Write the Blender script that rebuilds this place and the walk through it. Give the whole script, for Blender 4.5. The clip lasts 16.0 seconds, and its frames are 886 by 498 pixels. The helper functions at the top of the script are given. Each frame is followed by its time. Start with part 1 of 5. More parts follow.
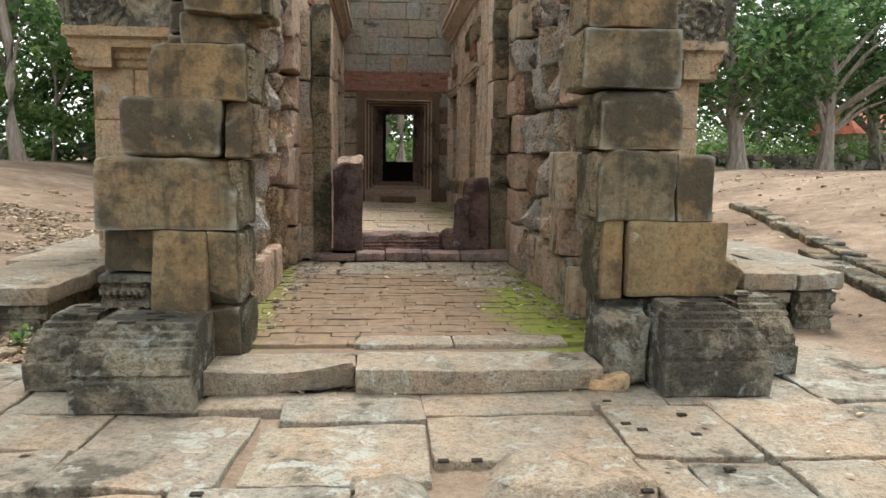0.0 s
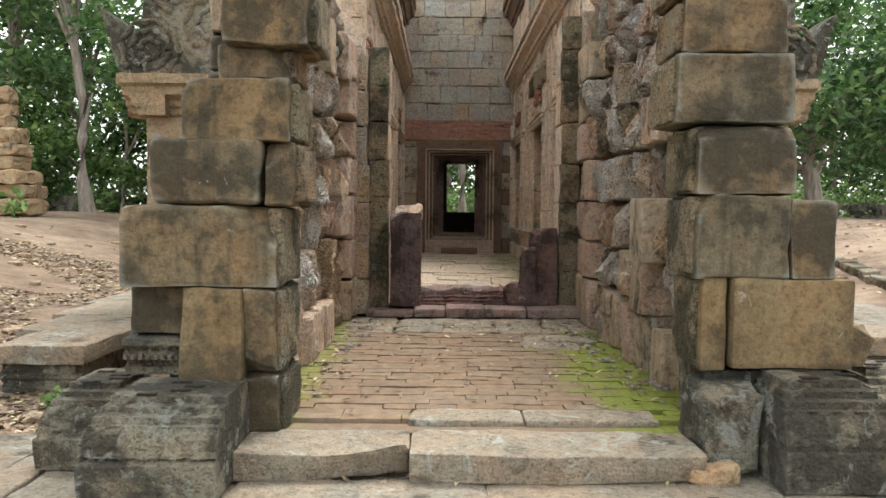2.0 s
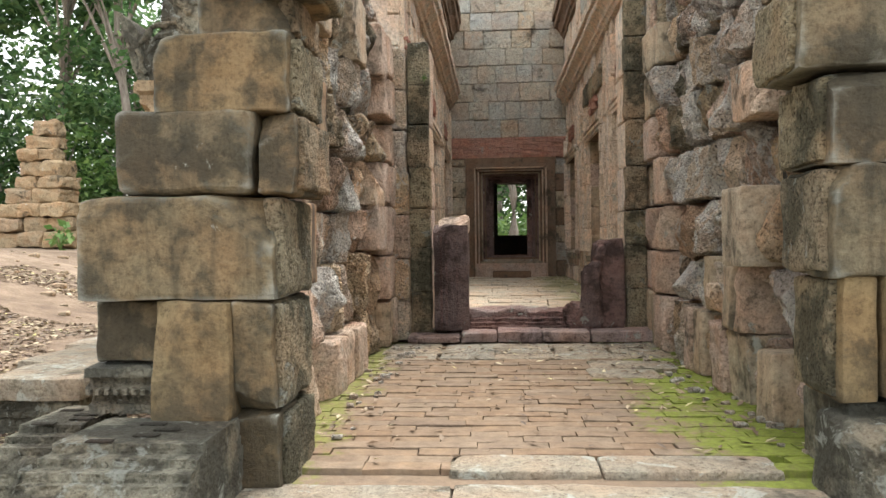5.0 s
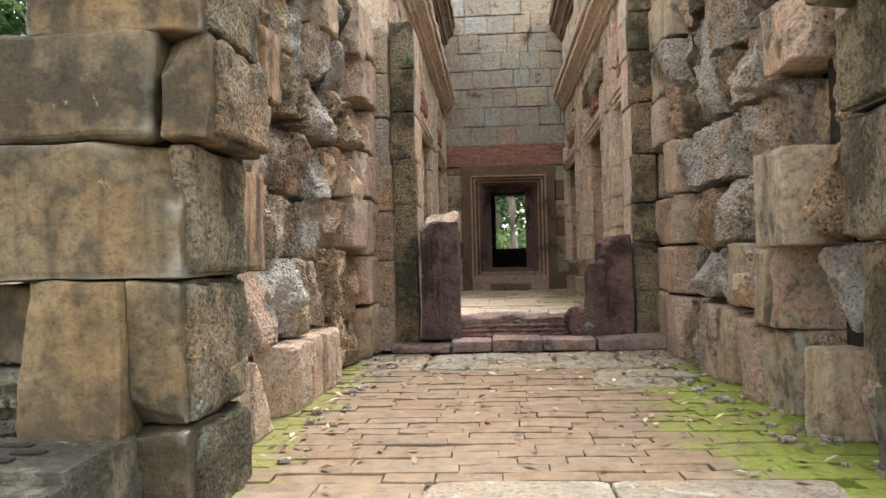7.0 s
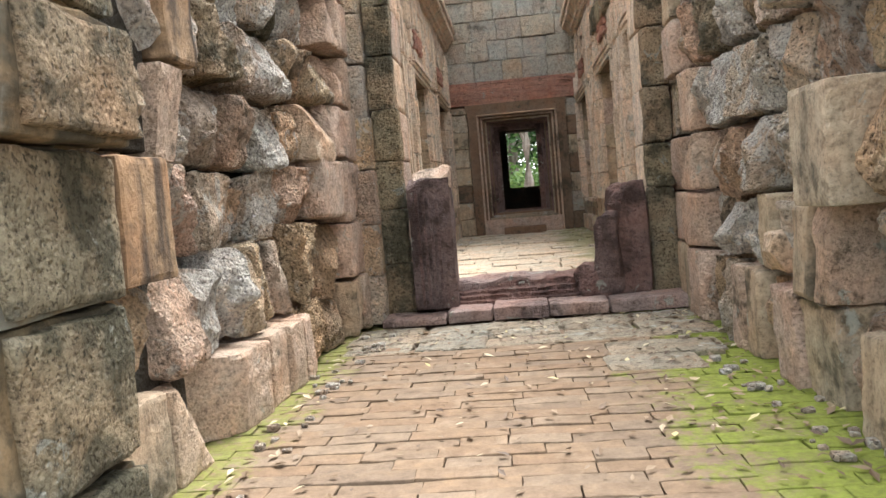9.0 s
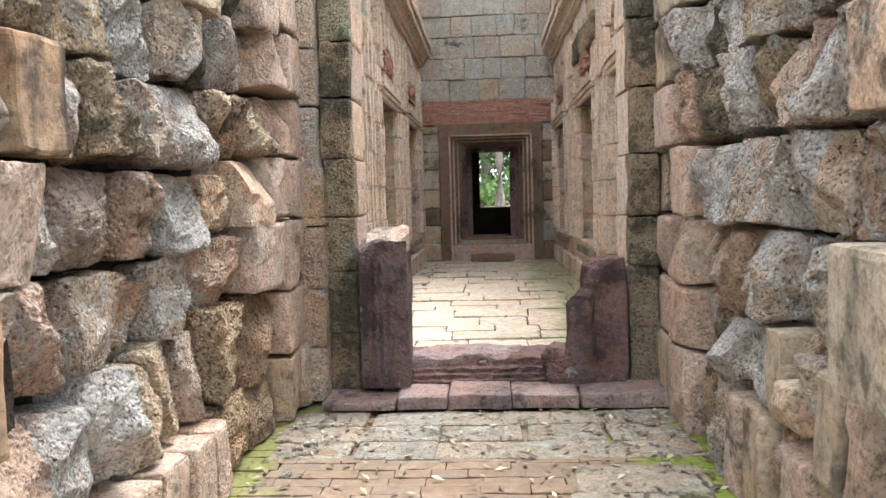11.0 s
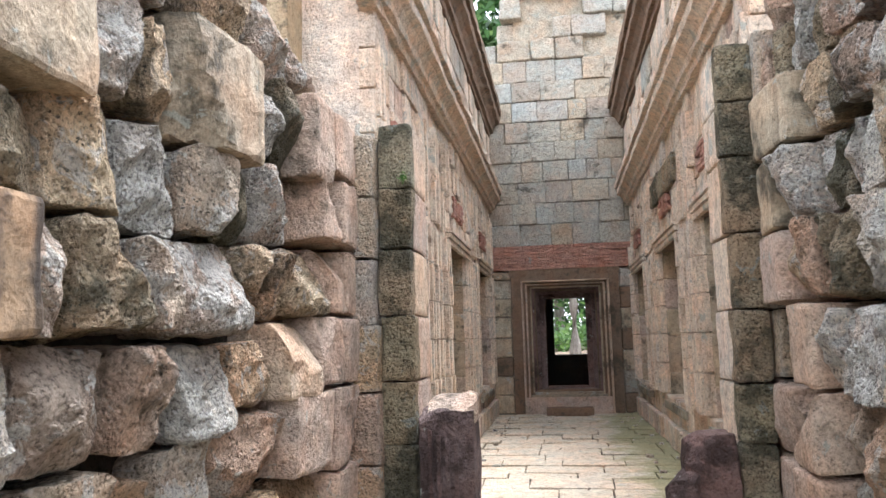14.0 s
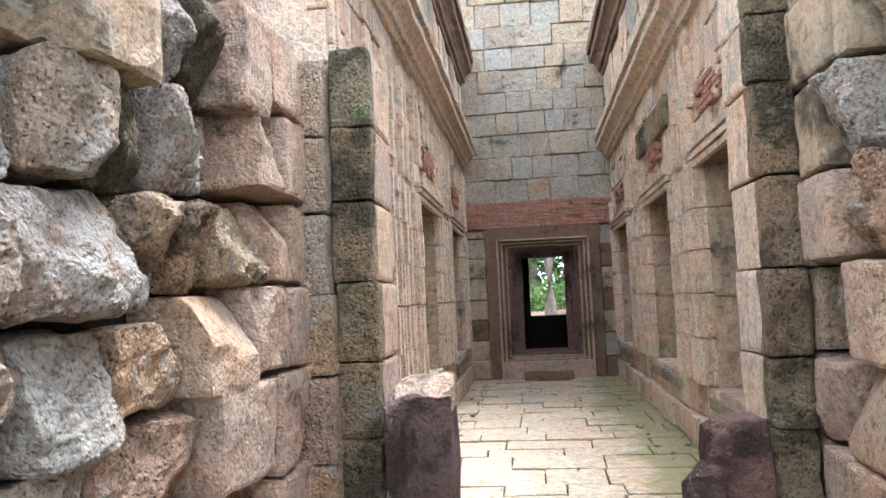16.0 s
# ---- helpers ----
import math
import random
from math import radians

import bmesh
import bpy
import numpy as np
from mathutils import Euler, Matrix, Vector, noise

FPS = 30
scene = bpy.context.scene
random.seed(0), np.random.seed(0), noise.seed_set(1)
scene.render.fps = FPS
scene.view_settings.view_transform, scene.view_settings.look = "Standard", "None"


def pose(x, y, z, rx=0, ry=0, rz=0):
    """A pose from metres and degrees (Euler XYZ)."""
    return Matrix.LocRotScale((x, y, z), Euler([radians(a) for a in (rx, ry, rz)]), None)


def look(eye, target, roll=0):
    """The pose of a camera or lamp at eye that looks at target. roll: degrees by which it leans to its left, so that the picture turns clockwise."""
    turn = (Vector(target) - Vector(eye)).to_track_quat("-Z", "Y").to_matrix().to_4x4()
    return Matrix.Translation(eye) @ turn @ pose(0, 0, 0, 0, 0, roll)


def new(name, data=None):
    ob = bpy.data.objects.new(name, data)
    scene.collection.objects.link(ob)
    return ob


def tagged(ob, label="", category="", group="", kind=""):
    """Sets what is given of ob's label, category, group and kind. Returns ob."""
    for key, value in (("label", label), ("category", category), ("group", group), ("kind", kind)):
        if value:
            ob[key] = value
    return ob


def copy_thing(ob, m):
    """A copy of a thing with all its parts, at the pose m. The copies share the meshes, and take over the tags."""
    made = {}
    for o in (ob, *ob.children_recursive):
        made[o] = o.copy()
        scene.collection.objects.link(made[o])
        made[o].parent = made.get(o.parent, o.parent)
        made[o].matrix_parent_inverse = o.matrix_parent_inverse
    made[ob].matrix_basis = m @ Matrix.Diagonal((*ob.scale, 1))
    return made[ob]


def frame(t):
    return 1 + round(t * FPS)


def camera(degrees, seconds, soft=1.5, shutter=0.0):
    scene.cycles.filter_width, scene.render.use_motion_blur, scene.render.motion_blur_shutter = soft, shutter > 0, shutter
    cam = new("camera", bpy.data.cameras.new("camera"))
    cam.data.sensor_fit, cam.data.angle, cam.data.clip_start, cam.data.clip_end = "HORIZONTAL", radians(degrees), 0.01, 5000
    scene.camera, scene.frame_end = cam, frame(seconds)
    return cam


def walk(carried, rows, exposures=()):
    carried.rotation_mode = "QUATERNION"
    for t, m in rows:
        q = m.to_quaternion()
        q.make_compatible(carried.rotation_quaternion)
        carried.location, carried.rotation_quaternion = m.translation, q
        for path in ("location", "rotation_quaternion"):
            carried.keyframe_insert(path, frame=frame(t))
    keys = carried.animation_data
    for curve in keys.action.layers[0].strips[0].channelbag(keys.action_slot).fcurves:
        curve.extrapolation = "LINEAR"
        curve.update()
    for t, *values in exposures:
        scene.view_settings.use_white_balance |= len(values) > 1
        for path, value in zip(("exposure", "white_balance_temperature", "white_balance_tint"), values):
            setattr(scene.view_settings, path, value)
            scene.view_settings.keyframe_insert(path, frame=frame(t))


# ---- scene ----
cam = camera(59.7, 16.0)
PATH = [
    (0, (-0.297, -4.924, 1.254), (-0.138, -2.944, 1.025), 0.7),
    (0.5, (-0.254, -4.765, 1.256), (-0.222, -2.774, 1.073), -0.4),
    (1, (-0.195, -4.643, 1.259), (-0.248, -2.648, 1.139), -0.7),
    (1.5, (-0.203, -4.489, 1.243), (-0.239, -2.492, 1.138), -0.2),
    (2, (-0.291, -4.239, 1.232), (-0.289, -2.242, 1.132), 0.5),
    (2.5, (-0.342, -4.079, 1.231), (-0.398, -2.08, 1.179), 1.2),
    (3, (-0.303, -3.886, 1.209), (-0.538, -1.9, 1.195), 0.5),
    (3.5, (-0.252, -3.712, 1.202), (-0.543, -1.733, 1.172), -0.3),
    (4, (-0.27, -3.515, 1.17), (-0.452, -1.524, 1.098), 0.6),
    (6.5, (-0.231, -2.691, 0.847), (-0.357, -0.696, 0.915), -1.3),
    (7, (-0.197, -2.409, 0.828), (-0.332, -0.413, 0.861), -1.4),
    (7.5, (-0.115, -2.211, 0.867), (-0.251, -0.216, 0.883), -2.0),
    (8, (-0.066, -2.006, 0.917), (-0.228, -0.013, 0.912), -3.1),
    (10.5, (0.097, -1.047, 1.336), (-0.116, 0.922, 1.058), -6.1),
    (11, (0.07, -0.846, 1.513), (-0.05, 1.146, 1.378), -1.6),
    (11.5, (0.075, -0.801, 1.607), (-0.087, 1.193, 1.611), 1.0),
    (12, (0.131, -0.721, 1.633), (-0.181, 1.25, 1.762), 0.3),
    (12.5, (0.2, -0.611, 1.666), (-0.181, 1.339, 1.89), -1.2),
    (13, (0.208, -0.529, 1.664), (-0.149, 1.422, 1.923), -1.4),
    (13.5, (0.1, -0.338, 1.668), (-0.233, 1.616, 1.936), -1.2),
    (14, (0.034, -0.177, 1.644), (-0.259, 1.787, 1.88), -1.6),
    (14.5, (0.016, 0.037, 1.629), (-0.257, 2.01, 1.811), -2.2),
    (15, (0.027, 0.308, 1.702), (-0.216, 2.288, 1.842), -2.5),
    (15.5, (0.021, 0.502, 1.715), (-0.203, 2.485, 1.844), -2.7),
    (16, (-0.085, 0.745, 1.701), (-0.31, 2.729, 1.833), -2.6),
]
EXPOSURES = [(0, 0.37, 6500, 13), (4, 0.75, 6450, 13), (7, 1.02, 6400, 14), (8.2, 1.2, 6300, 14), (10.5, 1.48, 6100, 14), (12, 1.63, 5700, 15), (14, 1.48, 5750, 15), (15.5, 1.63, 5750, 15), (16, 1.59, 5750, 15)]
walk(cam, [(t, look(eye, target, roll)) for t, eye, target, roll in PATH], EXPOSURES)

# ---------------- light: bright overcast sky, weak wide sun ----------------
world = bpy.data.worlds.new("world")
scene.world = world
world.use_nodes = True
wn = world.node_tree
sky = wn.nodes.new("ShaderNodeTexSky")
sky.sky_type, sky.sun_disc = "NISHITA", False
sky.sun_elevation, sky.sun_rotation = radians(64), radians(20)
sky.dust_density, sky.air_density = 4.0, 1.0
soft_sky = wn.nodes.new("ShaderNodeMix")
soft_sky.data_type = "RGBA"
soft_sky.inputs[0].default_value = 0.75
wn.links.new(sky.outputs[0], soft_sky.inputs[6])
wn.links.new(soft_sky.outputs[2], wn.nodes["Background"].inputs[0])
wn.nodes["Background"].inputs[1].default_value = 0.15
soft_sky.inputs[7].default_value = (11.8, 11.9, 11.7, 1)
sun = new("sun", bpy.data.lights.new("sun", "SUN"))
sun.data.energy, sun.data.angle, sun.data.color = 3.6, radians(25), (1.0, 0.96, 0.9)
sun.matrix_world = look((0, 0, 20), (-math.sin(radians(20)) * 10, -math.cos(radians(20)) * 10, 20 - 20.5))


# ---------------- materials ----------------
def nodes_of(name):
    m = bpy.data.materials.new(name)
    m.use_nodes = True
    return m, m.node_tree, m.node_tree.nodes["Principled BSDF"]


def tex_noise(nt, co, scale, detail=5.0, rough=0.6, dist=0.0):
    n = nt.nodes.new("ShaderNodeTexNoise")
    n.inputs["Scale"].default_value, n.inputs["Detail"].default_value = scale, detail
    n.inputs["Roughness"].default_value, n.inputs["Distortion"].default_value = rough, dist
    nt.links.new(co, n.inputs["Vector"])
    return n.outputs["Fac"]


def ramp(nt, fac, stops):
    r = nt.nodes.new("ShaderNodeValToRGB")
    el = r.color_ramp.elements
    while len(el) < len(stops):
        el.new(0.5)
    for e, (p, c) in zip(el, stops):
        e.position = p
        e.color = (*c, 1) if len(c) == 3 else c
    nt.links.new(fac, r.inputs[0])
    return r.outputs[0]


def mask(nt, fac, lo, hi):
    r = nt.nodes.new("ShaderNodeMapRange")
    r.interpolation_type = "SMOOTHSTEP"
    r.inputs[1].default_value, r.inputs[2].default_value = lo, hi
    nt.links.new(fac, r.inputs[0])
    return r.outputs[0]


def math_node(nt, op, a, b):
    n = nt.nodes.new("ShaderNodeMath")
    n.operation = op
    for i, v in enumerate((a, b)):
        if isinstance(v, (int, float)):
            n.inputs[i].default_value = v
        else:
            nt.links.new(v, n.inputs[i])
    return n.outputs[0]


def mixc(nt, fac, a, b, mode="MIX"):
    n = nt.nodes.new("ShaderNodeMix")
    n.data_type, n.blend_type = "RGBA", mode
    for i, v in ((0, fac), (6, a), (7, b)):
        if isinstance(v, (int, float)):
            n.inputs[i].default_value = v
        elif isinstance(v, tuple):
            n.inputs[i].default_value = (*v, 1)
        else:
            nt.links.new(v, n.inputs[i])
    return n.outputs[2]


def relief(nt, bsdf, height, strength, dist):
    b = nt.nodes.new("ShaderNodeBump")
    b.inputs["Strength"].default_value, b.inputs["Distance"].default_value = strength, dist
    nt.links.new(height, b.inputs["Height"])
    nt.links.new(b.outputs[0], bsdf.inputs["Normal"])


def stone_material(name, hues, lichen, dark, lichen_col=(0.36, 0.38, 0.33), dark_col=(0.05, 0.048, 0.036),
                   pit=1.0, streak=0.0, bump=0.9, rough=0.92, rubbed=0.0, fleck=0.0, moss=0.0):
    """Sandstone: one hue a block, mottling, pale lichen specks, dark algae patches, pits."""
    m, nt, bsdf = nodes_of(name)
    geo = nt.nodes.new("ShaderNodeNewGeometry")
    co = geo.outputs["Position"]
    info = nt.nodes.new("ShaderNodeObjectInfo")
    base = ramp(nt, info.outputs["Random"], [(i / max(1, len(hues) - 1), h) for i, h in enumerate(hues)])
    big = tex_noise(nt, co, 1.7, 4, 0.6, 0.4)
    mid = tex_noise(nt, co, 9.0, 6, 0.65, 0.2)
    fine = tex_noise(nt, co, 26.0, 7, 0.72)
    tone = ramp(nt, mid, [(0.28, (0.68, 0.66, 0.64)), (0.48, (0.97, 0.97, 0.97)), (0.72, (1.22, 1.2, 1.15))])
    col = mixc(nt, 1.0, base, tone, "MULTIPLY")
    tint = ramp(nt, tex_noise(nt, co, 3.1, 3, 0.5), [(0.3, (1.12, 0.95, 0.82)), (0.6, (0.95, 1.0, 1.0))])
    col = mixc(nt, 0.7, col, tint, "MULTIPLY")
    grain = ramp(nt, fine, [(0.33, (0.5, 0.49, 0.48)), (0.45, (0.96, 0.96, 0.96)), (0.68, (1.2, 1.2, 1.2))])
    col = mixc(nt, 0.9, col, grain, "MULTIPLY")
    specks = mask(nt, tex_noise(nt, co, 48.0, 3, 0.6), 0.40, 0.34)
    blot = mask(nt, tex_noise(nt, co, 3.7, 3, 0.6), 0.35, 0.6)
    col = mixc(nt, math_node(nt, "MULTIPLY", math_node(nt, "MULTIPLY", specks, blot), min(0.9, 0.6 * pit)), col, dark_col)
    if streak:
        mp = nt.nodes.new("ShaderNodeMapping")
        mp.inputs["Scale"].default_value = (9, 9, 0.7)
        nt.links.new(co, mp.inputs[0])
        st = mask(nt, tex_noise(nt, mp.outputs[0], 1.0, 4, 0.6), 0.48, 0.7)
        col = mixc(nt, math_node(nt, "MULTIPLY", st, streak), col, dark_col)
    dk = mask(nt, math_node(nt, "ADD", math_node(nt, "MULTIPLY", big, 0.7), math_node(nt, "MULTIPLY", mid, 0.45)), 0.72 - dark * 0.4, 0.82 - dark * 0.32)
    col = mixc(nt, math_node(nt, "MULTIPLY", dk, 0.82), col, dark_col)
    li = mask(nt, math_node(nt, "ADD", tex_noise(nt, co, 7.0, 6, 0.68, 0.8), math_node(nt, "MULTIPLY", tex_noise(nt, co, 2.3, 2, 0.5), 0.5)), 0.98 - lichen * 0.35, 1.03 - lichen * 0.3)
    col = mixc(nt, math_node(nt, "MULTIPLY", li, 0.75), col, lichen_col)
    if moss:
        sep = nt.nodes.new("ShaderNodeSeparateXYZ")
        nt.links.new(co, sep.inputs[0])
        cover = math_node(nt, "ADD", math_node(nt, "MULTIPLY", sep.outputs[0], 0.5), math_node(nt, "MULTIPLY", tex_noise(nt, co, 1.6, 6, 0.72), 1.0))
        col = mixc(nt, math_node(nt, "MULTIPLY", mask(nt, cover, 0.78, 1.0), moss), col, (0.23, 0.235, 0.10))
    if fleck:
        sharp = tex_noise(nt, co, 58.0, 5, 0.68, 0.2)
        col = mixc(nt, fleck, col, ramp(nt, sharp, [(0.36, (0.16, 0.15, 0.14)), (0.43, (0.75, 0.74, 0.73)), (0.5, (1.06, 1.06, 1.05)), (0.66, (1.22, 1.22, 1.2))]), "MULTIPLY")
    if rubbed:
        # rubbed, paler arrises
        wear = mask(nt, math_node(nt, "ADD", geo.outputs["Pointiness"], math_node(nt, "MULTIPLY", mid, 0.12)), 0.59, 0.65)
        col = mixc(nt, math_node(nt, "MULTIPLY", wear, rubbed), col, lichen_col)
    nt.links.new(col, bsdf.inputs["Base Color"])
    bsdf.inputs["Roughness"].default_value = rough
    bsdf.inputs["Specular IOR Level"].default_value = 0.2
    vor = nt.nodes.new("ShaderNodeTexVoronoi")
    vor.inputs["Scale"].default_value = 34
    nt.links.new(co, vor.inputs["Vector"])
    pits = mask(nt, vor.outputs["Distance"], 0.1, 0.42)
    h = math_node(nt, "ADD", math_node(nt, "MULTIPLY", fine, 0.8), math_node(nt, "MULTIPLY", mid, 1.4))
    h = math_node(nt, "ADD", h, math_node(nt, "MULTIPLY", pits, 0.25 * pit))
    if fleck:
        h = math_node(nt, "ADD", h, math_node(nt, "MULTIPLY", sharp, 0.9 * fleck))
    relief(nt, bsdf, h, min(1.0, bump), 0.045 + 0.045 * bump)
    return m


M_ROUGH = stone_material("weathered_sandstone", [(0.588, 0.486, 0.373), (0.475, 0.373, 0.294), (0.723, 0.678, 0.599), (0.565, 0.542, 0.497), (0.678, 0.542, 0.384), (0.452, 0.395, 0.35), (0.723, 0.689, 0.621), (0.621, 0.463, 0.395)], 0.72, 0.26, lichen_col=(0.68, 0.67, 0.61), pit=1.6, bump=1.0, rubbed=0.35, fleck=0.75)
M_WARM = stone_material("red_brown_weathered_sandstone", [(0.657, 0.488, 0.318), (0.572, 0.392, 0.297), (0.7, 0.594, 0.456), (0.615, 0.435, 0.339), (0.678, 0.509, 0.318), (0.594, 0.53, 0.445), (0.615, 0.424, 0.307)], 0.5, 0.3, lichen_col=(0.60, 0.57, 0.50), pit=1.6, bump=1.0, rubbed=0.35, fleck=0.65)
M_PITTED = stone_material("pitted_orange_laterite", [(0.56, 0.42, 0.27), (0.52, 0.38, 0.26)], 0.35, 0.3, lichen_col=(0.6, 0.54, 0.42), pit=2.6, bump=1.0, fleck=0.95)
M_SMOOTH = stone_material("dressed_sandstone", [(0.46, 0.38, 0.27), (0.40, 0.32, 0.23), (0.48, 0.41, 0.31)], 0.3, 0.34, streak=0.35, pit=0.5, bump=0.5, fleck=0.3)
M_STAIN = stone_material("streaked_dressed_sandstone", [(0.37, 0.25, 0.15), (0.35, 0.245, 0.155)], 0.1, 0.5, dark_col=(0.05, 0.042, 0.035), streak=0.9, pit=0.4, bump=0.4)
M_FRONT = stone_material("algae_stained_sandstone", [(0.176, 0.139, 0.086), (0.213, 0.156, 0.09), (0.156, 0.135, 0.09), (0.23, 0.164, 0.086)], 0.02, 0.6, dark_col=(0.034, 0.033, 0.024), streak=0.5, pit=0.3, bump=0.45, rubbed=0.45, fleck=0.25)
M_OCHRE = stone_material("ochre_stained_dressed_sandstone", [(0.21, 0.156, 0.083), (0.191, 0.147, 0.083)], 0.12, 0.4, dark_col=(0.06, 0.05, 0.032), streak=0.3, pit=0.3, bump=0.4, fleck=0.2)
M_ALGAE = stone_material("green_black_chiselled_sandstone", [(0.40, 0.34, 0.22), (0.43, 0.33, 0.22), (0.36, 0.32, 0.22)], 0.3, 0.5, dark_col=(0.06, 0.062, 0.04), pit=1.6, bump=1.0, rubbed=0.2, fleck=0.8)
M_BASE = stone_material("blackened_carved_sandstone", [(0.36, 0.34, 0.26), (0.30, 0.285, 0.22)], 0.42, 0.56, dark_col=(0.035, 0.035, 0.027), pit=1.0, bump=0.9, rubbed=0.15, fleck=0.35)
M_PAVE = stone_material("worn_paving_sandstone", [(0.273, 0.246, 0.194), (0.295, 0.255, 0.194), (0.242, 0.229, 0.189)], 0.4, 0.26, pit=0.8, bump=0.6, fleck=0.35)
M_HALLFLOOR = stone_material("pale_worn_floor_sandstone", [(0.56, 0.48, 0.37), (0.60, 0.52, 0.41), (0.50, 0.44, 0.34)], 0.35, 0.14, pit=0.8, bump=0.6, fleck=0.4, moss=0.7)
M_INNER = stone_material("warm_carved_sandstone", [(0.71, 0.58, 0.45), (0.73, 0.62, 0.50), (0.65, 0.52, 0.39), (0.69, 0.60, 0.51)], 0.4, 0.18, dark_col=(0.16, 0.11, 0.075), streak=0.2, pit=0.9, bump=0.7, fleck=0.4)
M_END = stone_material("pale_grey_sandstone", [(0.50, 0.45, 0.36), (0.43, 0.43, 0.39), (0.50, 0.42, 0.31), (0.40, 0.35, 0.29), (0.47, 0.47, 0.43)], 0.4, 0.2, pit=1.2, bump=0.8, fleck=0.55)
M_DOOR = stone_material("brown_moulded_sandstone", [(0.185, 0.125, 0.085), (0.165, 0.12, 0.085)], 0.08, 0.3, pit=0.4, bump=0.4)
M_JAMB = stone_material("dark_red_sandstone", [(0.20, 0.125, 0.11), (0.19, 0.14, 0.13)], 0.22, 0.4, dark_col=(0.045, 0.032, 0.03), pit=0.8, bump=0.8)
M_STEP = stone_material("pink_grey_worn_sandstone", [(0.36, 0.27, 0.245), (0.30, 0.225, 0.21), (0.39, 0.30, 0.265)], 0.25, 0.3, dark_col=(0.06, 0.045, 0.042), pit=0.8, bump=0.8, fleck=0.2)
M_REDSTONE = stone_material("purple_red_worn_sandstone", [(0.56, 0.42, 0.32), (0.52, 0.41, 0.34), (0.60, 0.46, 0.33), (0.48, 0.37, 0.31)], 0.2, 0.25, pit=0.8, bump=0.7, fleck=0.5)
# near black: the shade in gaps and hollows is put into this colour
M_CORE_SHADE = stone_material("shade_black_core", [(0.08, 0.064, 0.05), (0.07, 0.058, 0.045)], 0.0, 0.5, pit=1.5, bump=1.0)
M_REDBRICK = stone_material("old_red_brick", [(0.40, 0.20, 0.15), (0.44, 0.25, 0.19), (0.37, 0.21, 0.165)], 0.12, 0.2, pit=0.6, bump=0.7)
M_RUIN = stone_material("ochre_ruin_sandstone", [(0.40, 0.30, 0.185), (0.34, 0.26, 0.165), (0.38, 0.30, 0.21)], 0.2, 0.28, bump=0.6, fleck=0.2)


def floor_material():
    """Worn brick paving with green moss creeping in from one side."""
    m, nt, bsdf = nodes_of("worn_brick_paving")
    geo = nt.nodes.new("ShaderNodeNewGeometry")
    co = geo.outputs["Position"]
    info = nt.nodes.new("ShaderNodeObjectInfo")
    base = ramp(nt, info.outputs["Random"], [(0, (0.185, 0.13, 0.085)), (0.35, (0.205, 0.15, 0.1)), (0.7, (0.17, 0.13, 0.093)), (1, (0.215, 0.167, 0.118))])
    mid = tex_noise(nt, co, 12, 6, 0.65)
    fine = tex_noise(nt, co, 70, 5, 0.7)
    col = mixc(nt, 1.0, base, ramp(nt, mid, [(0.25, (0.68, 0.68, 0.66)), (0.5, (1, 1, 1)), (0.8, (1.3, 1.25, 1.15))]), "MULTIPLY")
    col = mixc(nt, 0.6, col, ramp(nt, fine, [(0.3, (0.75, 0.75, 0.75)), (0.65, (1.15, 1.15, 1.15))]), "MULTIPLY")
    dust = mask(nt, tex_noise(nt, co, 4.5, 7, 0.72, 0.5), 0.5, 0.68)
    col = mixc(nt, math_node(nt, "MULTIPLY", dust, 0.5), col, (0.29, 0.23, 0.165))
    sep = nt.nodes.new("ShaderNodeSeparateXYZ")
    nt.links.new(co, sep.inputs[0])
    cover = math_node(nt, "ADD", math_node(nt, "MULTIPLY", sep.outputs[0], 0.55), math_node(nt, "MULTIPLY", tex_noise(nt, co, 2.2, 6, 0.75), 1.1))
    green = mask(nt, cover, 0.77, 1.1)
    left = math_node(nt, "ADD", math_node(nt, "MULTIPLY", sep.outputs[0], -1.5), math_node(nt, "MULTIPLY", tex_noise(nt, co, 4.0, 5, 0.7), 1.2))
    green = math_node(nt, "MAXIMUM", green, math_node(nt, "MULTIPLY", mask(nt, left, 2.1, 2.5), 0.7))
    mosscol = ramp(nt, tex_noise(nt, co, 25, 5, 0.7), [(0.3, (0.11, 0.13, 0.03)), (0.6, (0.19, 0.235, 0.04)), (0.8, (0.26, 0.30, 0.07))])
    patch = mask(nt, math_node(nt, "ADD", tex_noise(nt, co, 20, 5, 0.75), math_node(nt, "MULTIPLY", green, 0.42)), 0.6, 0.82)
    col = mixc(nt, math_node(nt, "MULTIPLY", patch, math_node(nt, "MULTIPLY", green, 0.95)), col, mosscol)
    nt.links.new(col, bsdf.inputs["Base Color"])
    bsdf.inputs["Roughness"].default_value = 0.95
    bsdf.inputs["Specular IOR Level"].default_value = 0.15
    relief(nt, bsdf, math_node(nt, "ADD", mid, math_node(nt, "MULTIPLY", fine, 0.4)), 0.6, 0.015)
    return m


M_FLOOR = floor_material()


